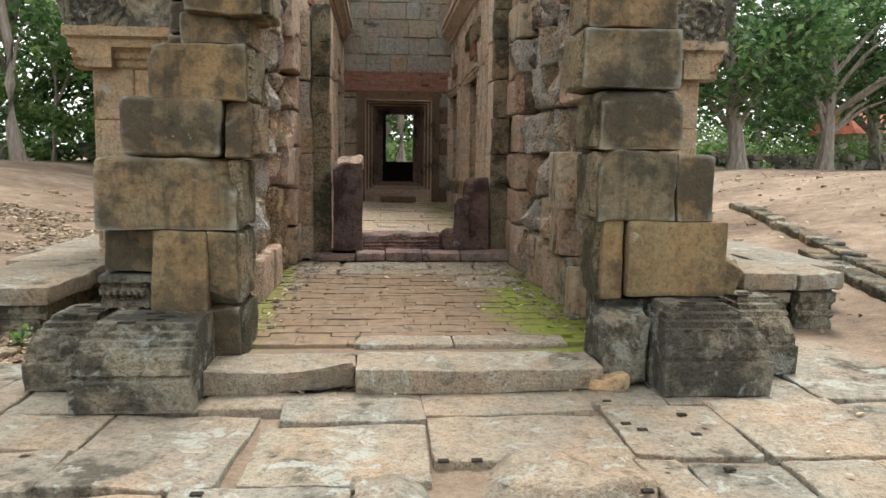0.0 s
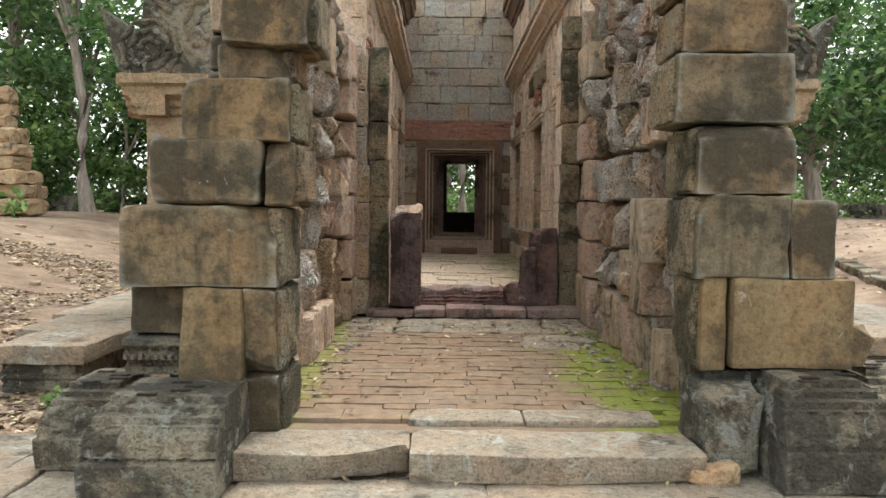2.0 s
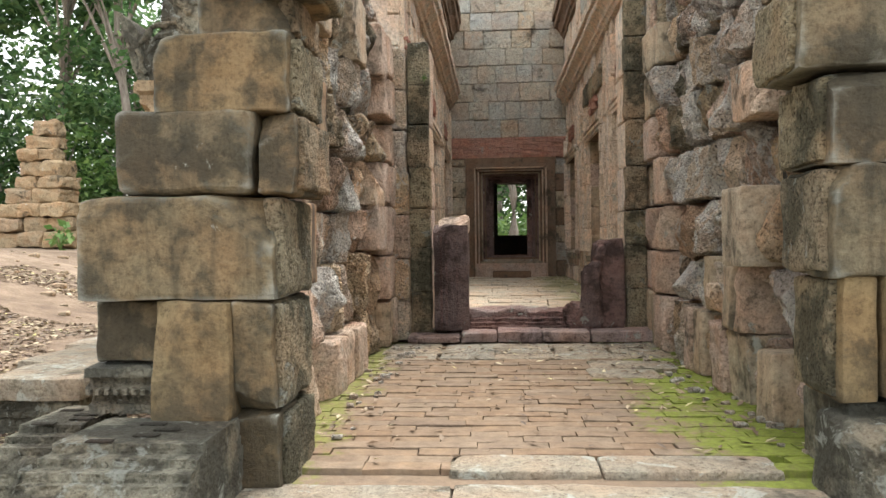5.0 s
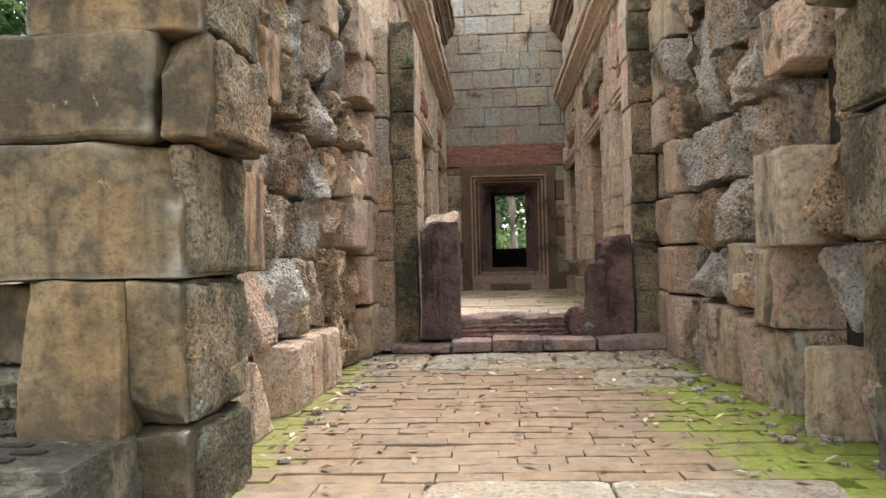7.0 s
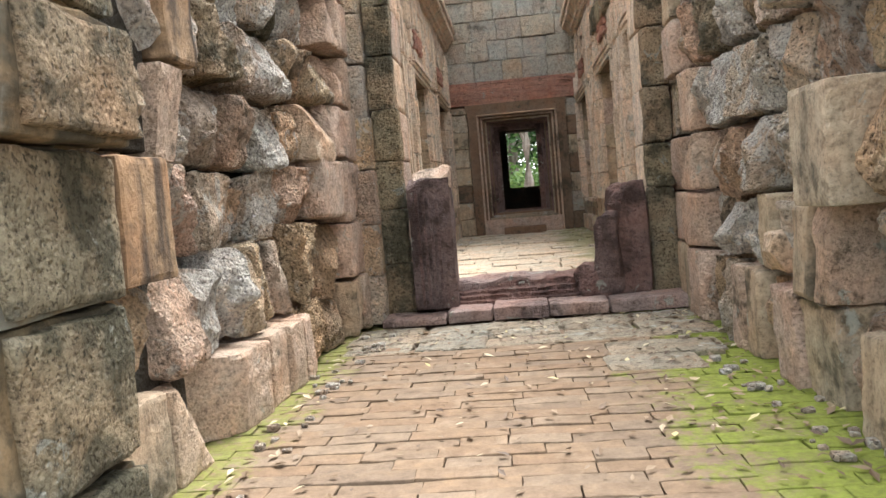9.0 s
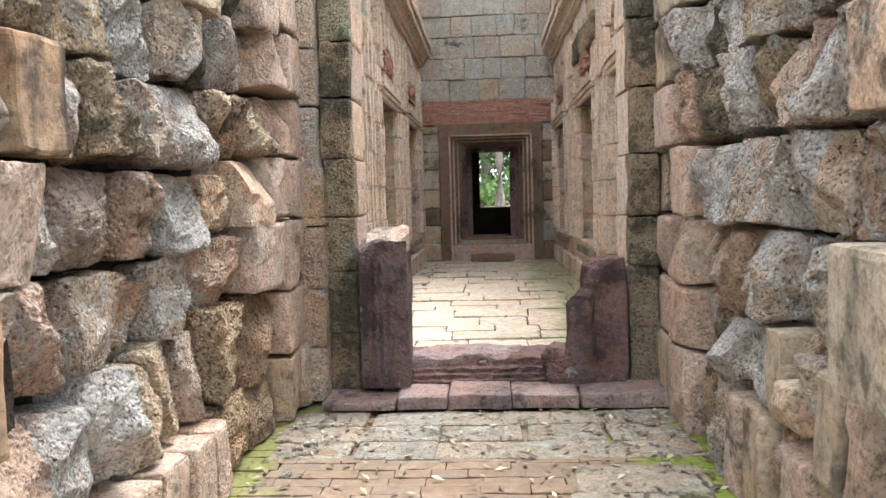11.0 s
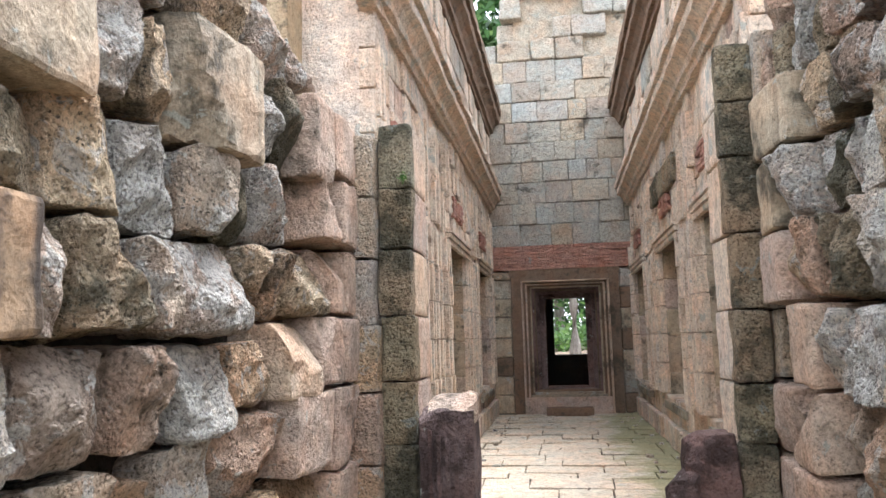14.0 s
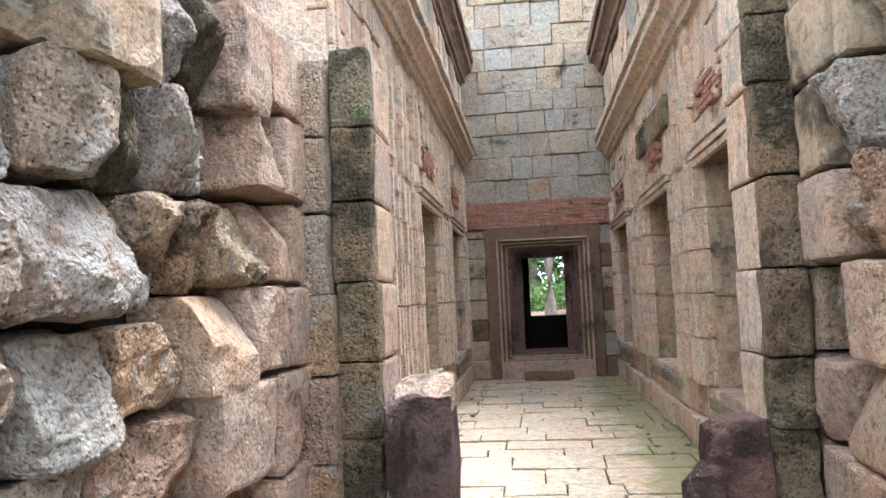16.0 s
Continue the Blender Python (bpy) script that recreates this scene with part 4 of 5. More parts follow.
def hall_wall(side, x, wins, seed):
    out = -side
    name = "wall_hall_west" if side < 0 else "wall_hall_east"
    r = random.Random(seed)
    xb, xc = x + side * 0.95, x + side * 0.12
    verts, faces = [], []

    def slab(ya, yb, za, zb):
        b = len(verts)
        for xx in (xc, xb):
            for yy in (ya, yb):
                for zz in (za, zb):
                    verts.append((xx, yy, zz))
        faces.extend([tuple(b + i for i in q) for q in ((0, 1, 3, 2), (4, 6, 7, 5), (0, 4, 5, 1), (2, 3, 7, 6), (0, 2, 6, 4), (1, 5, 7, 3))])
    slab(HALL_Y0, HALL_Y1 + 0.4, -0.3, SILL_Z - 0.1)
    slab(HALL_Y0, HALL_Y1 + 0.4, HEAD_Z + 0.1, 6.3)
    edges = [HALL_Y0] + [e for w in wins for e in w] + [HALL_Y1 + 0.4]
    for i in range(0, len(edges), 2):
        slab(edges[i] + (0.1 if i else 0), edges[i + 1] - 0.1, SILL_Z - 0.1, HEAD_Z + 0.1)
    wall = structure(name, mesh_of(name, verts, faces, M_INNER), "warm carved sandstone hall wall with deep window openings", "wall")
    # facing blocks
    courses = [0.14, 0.46, 0.80, 1.24, 1.66, 2.06, 2.45, 2.86, 3.26, 3.62, 3.95, 4.26, 4.62, 5.0, 5.4, 5.86]
    for za, zb in zip(courses, courses[1:]):
        y = HALL_Y0
        zm = (za + zb) / 2
        while y < HALL_Y1 - 0.02:
            w = r.uniform(0.3, 0.6) if zm > 4.3 or zm < SILL_Z else r.uniform(0.16, 0.4)
            e = min(y + w, HALL_Y1)
            stop = None
            if SILL_Z < zm < HEAD_Z:
                for a, b in wins:
                    if y < a + 0.02 and e > a - 0.12:
                        e, stop = a, b
                        break
            if e - y > 0.03:
                thick = 0.3 + (0.06 if zm < 0.46 else 0)
                pr = r.uniform(-0.025, 0.025) + (0.06 if zm < 0.46 else 0) + (0.03 if zm > CORN1 + 0.3 else 0)
                stone("stone", (x + out * pr - out * thick / 2, (y + e) / 2, zm), (thick, e - y - 0.012, zb - za - 0.012), r.choice([M_INNER] * 5 + [M_REDSTONE]) if zm < 4.3 else r.choice([M_INNER, M_END, M_INNER]), wall, r, GRID_LOW, bevel=0.014, warp=0.008)
            y = e if stop is None else stop
    # window surrounds: reveal blocks, lintel mouldings, sill
    for k, (a, b) in enumerate(wins):
        # unseen back panel, added to keep outside light from flooding the hall
        win = structure(f"window_{k + 1 + (3 if side > 0 else 0)}", box_mesh("window_light_stop", (min(x + side * 0.8, xb), a, SILL_Z - 0.1), (max(x + side * 0.8, xb), b, HEAD_Z + 0.1), M_SMOOTH), "deep window opening with moulded stone frame and plain block reveals", "window opening")
        zs = [SILL_Z, 1.1, 1.62, 2.02, 2.44, HEAD_Z]
        for za, zb in zip(zs, zs[1:]):
            for ye, sg in ((a, 1), (b, -1)):
                stone("reveal_block", (x + side * 0.5, ye - sg * 0.07, (za + zb) / 2), (0.9, 0.16 + r.uniform(-0.02, 0.08), zb - za - 0.008), r.choice([M_SMOOTH, M_REDSTONE, M_SMOOTH]), win, r, GRID_MID, bevel=0.014, warp=0.014)
        stone("window_sill", (x + side * 0.42, (a + b) / 2, SILL_Z - 0.05), (0.95, b - a, 0.12), M_PAVE, win, r, GRID_MID, bevel=0.02, warp=0.015)
        stone("lintel", (x + side * 0.42, (a + b) / 2, HEAD_Z + 0.07), (0.9, b - a + 0.2, 0.16), M_DOOR, win, r, GRID_LOW, bevel=0.012, warp=0.01)
        for j in range(3):
            part("lintel_moulding", profile_run("lintel_moulding", [(0, 0), (0.05 + 0.02 * j, 0), (0.055 + 0.02 * j, 0.05), (0, 0.055)], (x, a - 0.12, HEAD_Z - 0.02 + 0.07 * j), (x, b + 0.12, HEAD_Z - 0.02 + 0.07 * j), (out, 0, 0), M_INNER, 0.004, 10), win)
        # small brick patch over the lintel
        for row in range(5):
            for c in range(5):
                if r.random() < 0.85:
                    part("brick", BRICK, win, "", (x + out * (0.012 + r.uniform(0, 0.008)), (a + b) / 2 - 0.4 + 0.19 * c + (0.09 if row % 2 else 0), 3.28 + 0.055 * row))
    # carved upright ribs on the piers between the windows, broken here and there at the joints
    ribs = [(0.80, 1.24), (1.24, 1.66), (1.66, 2.06), (2.06, 2.45), (2.45, 2.86), (2.95, 3.4), (3.4, 4.0)]
    for i in range(0, len(edges), 2):
        ya, yb = edges[i] + 0.03, min(edges[i + 1], HALL_Y1) - 0.03
        n = max(2, int((yb - ya) / 0.085))
        prs = [r.choice([0.015, 0.03, 0.05, 0.07]) for _ in range(n)]
        for c in range(n):
            yc = ya + (c + 0.5) * (yb - ya) / n
            for za, zb in ribs:
                if r.random() < (0.93 if za < 2.9 else 0.5):
                    pr, hw = prs[c] + r.uniform(-0.008, 0.008), (yb - ya) / n * r.uniform(0.22, 0.42)
                    me = rock((0.04 + pr, hw * 2, zb - za - 0.01), GRID_LOW, r, bevel=0.008, warp=0.006)
                    part("rib", mesh_of("rib", me, GRID_LOW[1], M_INNER), wall, "", (x + out * (pr - 0.04) / 2 + out * 0.006, yc + r.uniform(-0.006, 0.006), (za + zb) / 2))
    for z0, nm in ((CORN1, "cornice_lower"), (CORN2, "cornice_upper")):
        sc = 1.0 if z0 < 5 else 1.2
        me = profile_run(nm, [(-0.1, 0)] + [(o * sc, u * sc) for o, u in CORNICE] + [(-0.1, 0.5 * sc)], (x, HALL_Y0 - 0.2, z0), (x, HALL_Y1, z0), (out, 0, 0), M_INNER if z0 < 5 else M_DOOR, 0.012, 40)
        part(nm, me, wall, "moulded projecting stone cornice")
    return wall


BRICK = mesh_of("brick", rock((0.05, 0.17, 0.046), GRID_LOW, random.Random(3), bevel=0.006, warp=0.002), GRID_LOW[1], M_REDBRICK)
hall_wall(-1, HALL_W, WIN_W, 71)
hall_wall(1, HALL_E, WIN_E, 72)

# ---------------- end wall with moulded door ----------------
END_Y = 15.63
ev, ef = [], []


def end_slab(x0, x1, z0, z1, y0=END_Y + 0.1, y1=END_Y + 0.9):
    b = len(ev)
    ev.extend([(x, y, z) for x in (x0, x1) for y in (y0, y1) for z in (z0, z1)])
    ef.extend([tuple(b + i for i in q) for q in ((0, 1, 3, 2), (4, 6, 7, 5), (0, 4, 5, 1), (2, 3, 7, 6), (0, 2, 6, 4), (1, 5, 7, 3))])


OX0, OX1, OZ0, OZ1 = -0.74, 1.03, 0.3, 2.8
end_slab(-2.6, OX0, -0.3, 3.4)
end_slab(OX1, 2.9, -0.3, 3.4)
end_slab(OX0, OX1, -0.3, OZ0)
end_slab(OX0, OX1, OZ1, 3.4)
end_slab(-1.3, 2.9, 3.4, 7.6)
end_slab(-0.7, 2.9, 7.6, 11.0)
END = structure("wall_end", mesh_of("wall_end", ev, ef, M_END), "tall end wall of pale grey squared sandstone blocks with broken top", "wall")
re_ = random.Random(88)
z = 3.52
while z < 11.5:
    h = re_.uniform(0.4, 0.5)
    x = -1.34 + re_.uniform(-0.1, 0.0)
    if z > 7.4:
        x += min(0.55, (z - 7.4) * 0.5) + re_.uniform(-0.1, 0.15)
    lim = 1.75 if z < 4.4 else 2.2
    while x < lim:
        w = re_.uniform(0.36, 0.75)
        if z < 7.6 or re_.random() < 0.95:
            pr = re_.uniform(-0.03, 0.05) if z < 7 else re_.uniform(-0.15, 0.15)
            stone("stone", (x + w / 2, END_Y + 0.2 - pr, z + h / 2), (w - 0.006, 0.4, h - 0.006), M_END, END, re_, GRID_MID if z > 7 else GRID_LOW, bevel=0.02 if z < 7 else 0.05, warp=0.01 if z < 7 else 0.03)
        x += w
    z += h
# courses beside the door
for sx0, sx1 in ((-1.42, -0.945), (1.225, 1.6)):
    z = INNER_Z
    while z < 3.0:
        h = re_.uniform(0.34, 0.44)
        h = min(h, 3.0 - z) if 3.0 - z - h > 0.15 else 3.0 - z
        stone("stone", ((sx0 + sx1) / 2, END_Y + 0.2 - re_.uniform(-0.01, 0.03), z + h / 2), (sx1 - sx0 - 0.006, 0.4, h - 0.008), re_.choice([M_DOOR, M_END, M_SMOOTH]), END, re_, GRID_MID, bevel=0.025, warp=0.012)
        z += h
# red brick band over the door
part("brick_backing", box_mesh("brick_backing", (-1.34, END_Y + 0.02, 3.03), (1.56, END_Y + 0.3, 3.53), M_REDBRICK), END)
for row in range(8):
    x = -1.3 - (0.1 if row % 2 else 0)
    while x < 1.52:
        w = re_.uniform(0.2, 0.3)
        if re_.random() < 0.95:
            part("brick", mesh_of("brick", rock((w - 0.008, 0.3, 0.058), GRID_LOW, re_, bevel=0.008, warp=0.004), GRID_LOW[1], M_REDBRICK), END, "", (x + w / 2, END_Y + 0.12 - re_.uniform(0, 0.025), 3.06 + 0.062 * row))
        x += w

rs_door = random.Random(23)
DOOR = structure("door_1", box_mesh("door_lintel", (-0.98, END_Y - 0.04, 2.90), (1.24, END_Y + 0.3, 3.03), M_DOOR), "open stone doorway with stepped moulded frame", "doorway")
# plain outer band, then mouldings stepping inwards, each deeper than the last, to a dark red inner frame
FX0, FX1, FZ0, FZ1 = -0.94, 1.22, INNER_Z, 2.90
# paler beads and sills put the light caught by edges into the colour
for o, w, dep, mat in ((0.0, 0.20, -0.05, M_DOOR), (0.20, 0.04, -0.13, M_REDSTONE), (0.24, 0.045, -0.03, M_DOOR), (0.285, 0.03, -0.07, M_REDSTONE), (0.315, 0.055, 0.06, M_DOOR),
                       (0.37, 0.03, 0.03, M_SMOOTH), (0.40, 0.05, 0.16, M_JAMB), (0.45, 0.03, 0.13, M_DOOR), (0.48, 0.07, 0.28, M_JAMB), (0.55, 0.12, 0.46, M_JAMB)):
    xa, xb, za, zb = FX0 + o, FX1 - o, FZ0, FZ1 - (o - 0.06 if o else 0) * 0.72
    ya, yb = END_Y + dep, END_Y + 0.62
    for u in (xa, xb - w):
        part("frame_jamb", mesh_of("frame_jamb", rock((w, yb - ya, zb - za), GRID_MID, rs_door, bevel=0.01, warp=0.006) + np.array([u + w / 2, (ya + yb) / 2, (za + zb) / 2]), GRID_MID[1], mat), DOOR)
    hh = 0.1 if o == 0 else w * 0.8
    part("frame_head", mesh_of("frame_head", rock((xb - xa - 2 * w, yb - ya, hh), GRID_MID, rs_door, bevel=0.01, warp=0.006) + np.array([(xa + xb) / 2, (ya + yb) / 2, zb - hh / 2]), GRID_MID[1], mat), DOOR)
    top_z = FZ0 + 0.22 + o * 0.55
    part("frame_sill", mesh_of("frame_sill", rock((xb - xa - 2 * w, yb - ya, top_z - FZ0), GRID_MID, rs_door, bevel=0.012, warp=0.006) + np.array([(xa + xb) / 2, (ya + yb) / 2, (top_z + FZ0) / 2]), GRID_MID[1], M_PAVE if o in (0.285, 0.37) else mat), DOOR)
rs = random.Random(2)
tagged(stone("step_stone", (0.14, END_Y - 0.3, INNER_Z + 0.07), (0.9, 0.3, 0.16), M_DOOR, None, rs, GRID_MID, bevel=0.02, warp=0.012), "low worn brown stone block before the doorway", "step")

# dark chamber behind, with a second opening to the greenery
CH_Y = 21.0
cw, cf = [], []
ev, ef = cw, cf
end_slab(-2.6, -2.2, -0.3, 4.6, END_Y + 0.9, CH_Y + 0.6)
end_slab(2.5, 2.9, -0.3, 4.6, END_Y + 0.9, CH_Y + 0.6)
end_slab(-2.2, -0.16, -0.3, 4.6, CH_Y, CH_Y + 0.6)
end_slab(0.80, 2.5, -0.3, 4.6, CH_Y, CH_Y + 0.6)
end_slab(-0.16, 0.80, -0.3, 1.18, CH_Y, CH_Y + 0.6)
end_slab(-0.16, 0.80, 2.80, 4.6, CH_Y, CH_Y + 0.6)
# near-black colour on these faces adds to the room's darkness
structure("wall_chamber", mesh_of("wall_chamber", cw, cf, M_CORE_SHADE), "stone walls of the dark chamber behind the doorway", "wall")
# unseen ceiling, added to keep daylight out of the chamber
structure("ceiling", box_mesh("ceiling", (-2.6, END_Y + 0.9, 4.6), (2.9, CH_Y + 0.6, 5.0), M_CORE_SHADE), "unseen ceiling added to keep the chamber dark", "ceiling")
structure("floor_chamber", box_mesh("floor_chamber", (-2.2, END_Y + 0.05, -0.3), (2.5, CH_Y, INNER_Z), M_CORE_SHADE), "stone floor of the dark chamber", "floor")

# ---------------- outside of the hall: corner pilasters with capital and naga scroll ----------------
def outer_corner(side):
    x = side * CORNER_X
    name = "pilaster_corner_west" if side < 0 else "pilaster_corner_east"
    root = structure(name, box_mesh(name, (min(x, side * 1.9), CORNER_Y + 0.1, -0.4), (max(x - side * 0.05, side * 1.9), CORNER_Y + 1.0, 5.4), M_RUIN), "ochre sandstone corner pilaster with moulded capital and carved scroll", "pilaster")
    r = random.Random(90 + side)
    zs = [-0.35, 0.1, 0.6, 1.15, 1.7, CAP_Z]
    for a, b in zip(zs, zs[1:]):
        for xa, xb in ((0, 0.5), (0.5, 1.1)):
            stone("stone", (x - side * (xa + xb) / 2, CORNER_Y + 0.2, (a + b) / 2), (xb - xa - 0.006, 0.4, b - a - 0.006), M_RUIN, root, r, GRID_LOW, bevel=0.02, warp=0.01)
    cap = [(0.0, 0.0), (0.04, 0.03), (0.04, 0.09), (0.09, 0.12), (0.09, 0.18), (0.14, 0.22), (0.2, 0.24), (0.2, 0.33), (0.27, 0.36), (0.27, 0.47), (-0.3, 0.47), (-0.3, 0)]
    part("capital", profile_run("capital", [(o, u) for o, u in cap], (x, CORNER_Y - 0.2, CAP_Z), (x, CORNER_Y + 0.8, CAP_Z), (side, 0, 0), M_RUIN, 0.006), root)
    part("capital_front", profile_run("capital_front", [(o, u) for o, u in cap], (x + side * 0.2, CORNER_Y, CAP_Z), (x - side * 1.1, CORNER_Y, CAP_Z), (0, -1, 0), M_RUIN, 0.006), root)
    # crest: upturned horn outside, swelling body inside, with curling ridges on its face
    z0 = CAP_Z + 0.47
    outline = [(-1.15, 0.0), (0.22, 0.0), (0.3, 0.18), (0.36, 0.42), (0.46, 0.78), (0.34, 0.70), (0.2, 0.52), (0.08, 0.46), (-0.02, 0.56), (-0.04, 0.78), (-0.1, 1.02), (-0.22, 1.22), (-0.4, 1.36), (-1.15, 1.5)]
    n = len(outline)
    verts = [(x + side * u, CORNER_Y + d, z0 + w) for d in (-0.16, 0.3) for u, w in outline]
    faces = [tuple(range(n)), tuple(range(2 * n - 1, n - 1, -1))] + [(i, (i + 1) % n, n + (i + 1) % n, n + i) for i in range(n)]
    part("scroll_body", mesh_of("scroll_body", verts, faces, M_BASE), root, "carved serpent-like scroll end")
    for k, (cu, cw, ra, a0, a1, wd) in enumerate(((-0.12, 0.30, 0.33, -40, 250, 0.045), (-0.12, 0.30, 0.22, -60, 260, 0.04), (-0.12, 0.30, 0.11, -90, 270, 0.04), (-0.42, 0.95, 0.34, -60, 200, 0.05), (-0.42, 0.95, 0.22, -80, 230, 0.04), (-0.42, 0.95, 0.11, -90, 270, 0.04), (-0.85, 0.6, 0.3, -60, 240, 0.045), (-0.85, 0.6, 0.17, -80, 250, 0.04))):
        path = []
        for i in range(25):
            an = radians(a0 + (a1 - a0) * i / 24)
            rr = ra * (1 + 0.06 * math.sin(i * 1.7))
            path.append(Vector((x + side * (cu + math.cos(an) * rr), CORNER_Y - 0.165, z0 + cw + math.sin(an) * rr)))
        v, f = tube(path, [wd * (0.75 + 0.25 * math.sin(i * 2.1)) for i in range(25)], 6)
        part("scroll_ridge", mesh_of("scroll_ridge", v, f, M_BASE if k % 2 else M_ALGAE), root)


CORNER_X, CORNER_Y, CAP_Z = 3.85, 5.06, 2.32
outer_corner(-1)
outer_corner(1)


# ---------------- low moulded terraces on both sides ----------------
def terrace(name, stones, label):
    root = thing(name, label, "stone platform", "", (stones[0][0], stones[0][1], -0.4))
    r = random.Random(17)
    for x0, y0, x1, y1, zt in stones:
        c = ((x0 + x1) / 2 - stones[0][0], (y0 + y1) / 2 - stones[0][1])
        stone("cap_slab", (*c, zt + 0.4 - 0.08), (x1 - x0 - 0.01, y1 - y0 - 0.01, 0.17), M_PAVE, root, r, GRID_MID, bevel=0.03, warp=0.02)
        stone("base_block", (*c, (zt + 0.24) / 2), (x1 - x0 - 0.18, y1 - y0 - 0.18, zt + 0.24), M_BASE, root, r, GRID_MID, bevel=0.03, warp=0.02)
    yf = stones[0][1]
    for u0, u1 in ((stones[0][0], stones[0][2]), (stones[1][0], stones[1][2])):
        if stones[1][1] == yf or u0 == stones[0][0]:
            part("carved_moulding", profile_run("carved_moulding", [(-0.1, 0.0), (0.0, 0.0), (0.0, 0.1), (-0.03, 0.12), (0.03, 0.17), (0.03, 0.21), (-0.02, 0.23), (-0.02, 0.27), (0.04, 0.31), (0.06, 0.4), (-0.1, 0.42)], (u0 + 0.05 - stones[0][0], 0.1, 0.0), (u1 - 0.05 - stones[0][0], 0.1, 0.0), (0, -1, 0), M_BASE, 0.006), root, "dark carved moulding")
    return root


terrace("stone_platform", [(3.2, 2.2, 3.75, 3.1, 0.2), (3.75, 2.2, 4.22, 3.1, 0.2), (3.2, 3.1, 3.95, 4.2, 0.16), (3.95, 3.1, 4.8, 4.2, 0.16), (3.3, 4.2, 4.9, 5.8, 0.15)], "low moulded grey sandstone platform with dark carved sides")
terrace("stone_platform", [(-4.1, 2.2, -3.3, 3.3, 0.06), (-4.5, 3.3, -3.4, 4.4, 0.03), (-4.7, 4.4, -3.5, 5.6, 0.03), (-4.9, 5.6, -3.7, 7.8, 0.0)], "low worn grey sandstone platform beside the porch")

# ---------------- laterite kerbs of the dug trench ----------------
rk = random.Random(29)
for pts_k in (((5.9, 3.6), (8.2, 13.0)), ((5.0, 1.2), (6.1, 6.0))):
    (xa, ya), (xb, yb) = pts_k
    kerb = thing("stone_kerb", "line of weathered brown laterite blocks edging a shallow trench", "kerb", "trench kerbs", (xa, ya, ground_height(xa, ya)))
    run = math.hypot(xb - xa, yb - ya)
    d = 0.0
    while d < run:
        w = rk.uniform(0.35, 0.6)
        t = (d + w / 2) / run
        px, py = xa + (xb - xa) * t, ya + (yb - ya) * t
        stone("kerb_block", (px - xa, py - ya, ground_height(px, py) - ground_height(xa, ya) - 0.05), (w - 0.004, 0.34, 0.34), M_FRONT if rk.random() < 0.6 else M_BASE, kerb, rk, GRID_MID, turn=(0, 0, math.degrees(math.atan2(yb - ya, xb - xa))), bevel=0.04, warp=0.03)
        d += w

# ---------------- ruins and house in the distance ----------------
TOWER = thing("ruined_tower", "leaning ochre stump of a ruined sandstone tower", "ruin", loc=(-14.2, 20.0, ground_height(-14.2, 20)))
rr_ = random.Random(23)
z, wid = 0.0, 2.5
while z < 3.9:
    h = rr_.uniform(0.38, 0.5)
    n = max(1, round(wid / 0.75))
    for i in range(n):
        w = wid / n
        stone("stone", (-wid / 2 + w * (i + 0.5) + rr_.uniform(-0.12, 0.12), rr_.uniform(-0.15, 0.15), z + h / 2), (w - 0.02, 1.6 * wid / 2.4, h - 0.01), M_RUIN, TOWER, rr_, GRID_MID, bevel=0.09, warp=0.09)
    z += h
    wid = 2.5 - z * 0.48 if z > 1.2 else 2.4
GATE = thing("ruined_gateway", "small ruined grey stone doorway frame among trees", "ruin", loc=(-17.0, 20.0, ground_height(-17, 20)))
for lo, hi in (((-1.0, -0.4, 0), (-0.5, 0.4, 1.8)), ((0.5, -0.4, 0), (1.0, 0.4, 1.8)), ((-1.1, -0.45, 1.8), (1.1, 0.45, 2.1)), ((-0.95, -0.4, 2.1), (0.95, 0.4, 2.35)), ((-0.45, -0.2, 0), (0.1, 0.2, 0.9))):
    block(lo, hi, M_BASE, GATE, 5, GRID_MID, bevel=0.04, warp=0.03)
HOUSE = thing("house", "distant small house with red tiled roof", "house", loc=(34.0, 46.0, ground_height(34, 46)))
part("wall", box_mesh("wall", (-3.5, -2.5, 0), (3.5, 2.5, 2.4), M_PLASTER), HOUSE)
part("roof", mesh_of("roof", [(-4, -3.2, 2.3), (4, -3.2, 2.3), (4, 3.2, 2.3), (-4, 3.2, 2.3), (-3, 0, 4.4), (3, 0, 4.4)], [(0, 1, 5, 4), (2, 3, 4, 5), (0, 4, 3), (1, 2, 5), (3, 2, 1, 0)], M_ROOF), HOUSE, "red tiled roof")


# ---------------- trees ----------------
def join(pieces):
    v, f = [], []
    for a, b in pieces:
        n = len(v)
        v.extend(a)
        f.extend([tuple(i + n for i in q) for q in b])
    return v, f


def leaf_cloud(r, clumps, per, size, spread):
    """Small folded leaf quads scattered in uneven clumps."""
    v, f = [], []
    for c, rad in clumps:
        for _ in range(per):
            d = Vector((r.gauss(0, 1), r.gauss(0, 1), r.gauss(0, 0.7)))
            d = d.normalized() * (r.random() ** 0.5) * rad
            p = c + d * spread
            q = Euler((r.uniform(-1.0, 1.0), r.uniform(-1.0, 1.0), r.uniform(0, 6.3))).to_quaternion()
            s = size * r.uniform(0.6, 1.4)
            n = len(v)
            for x, y, zz in ((-0.5, 0, 0), (0, -0.3, 0.06), (0.5, 0, -0.05), (0, 0.3, 0.06)):
                v.append(p + q @ Vector((x * s, y * s, zz * s)))
            f.append((n, n + 1, n + 2, n + 3))
    return v, f


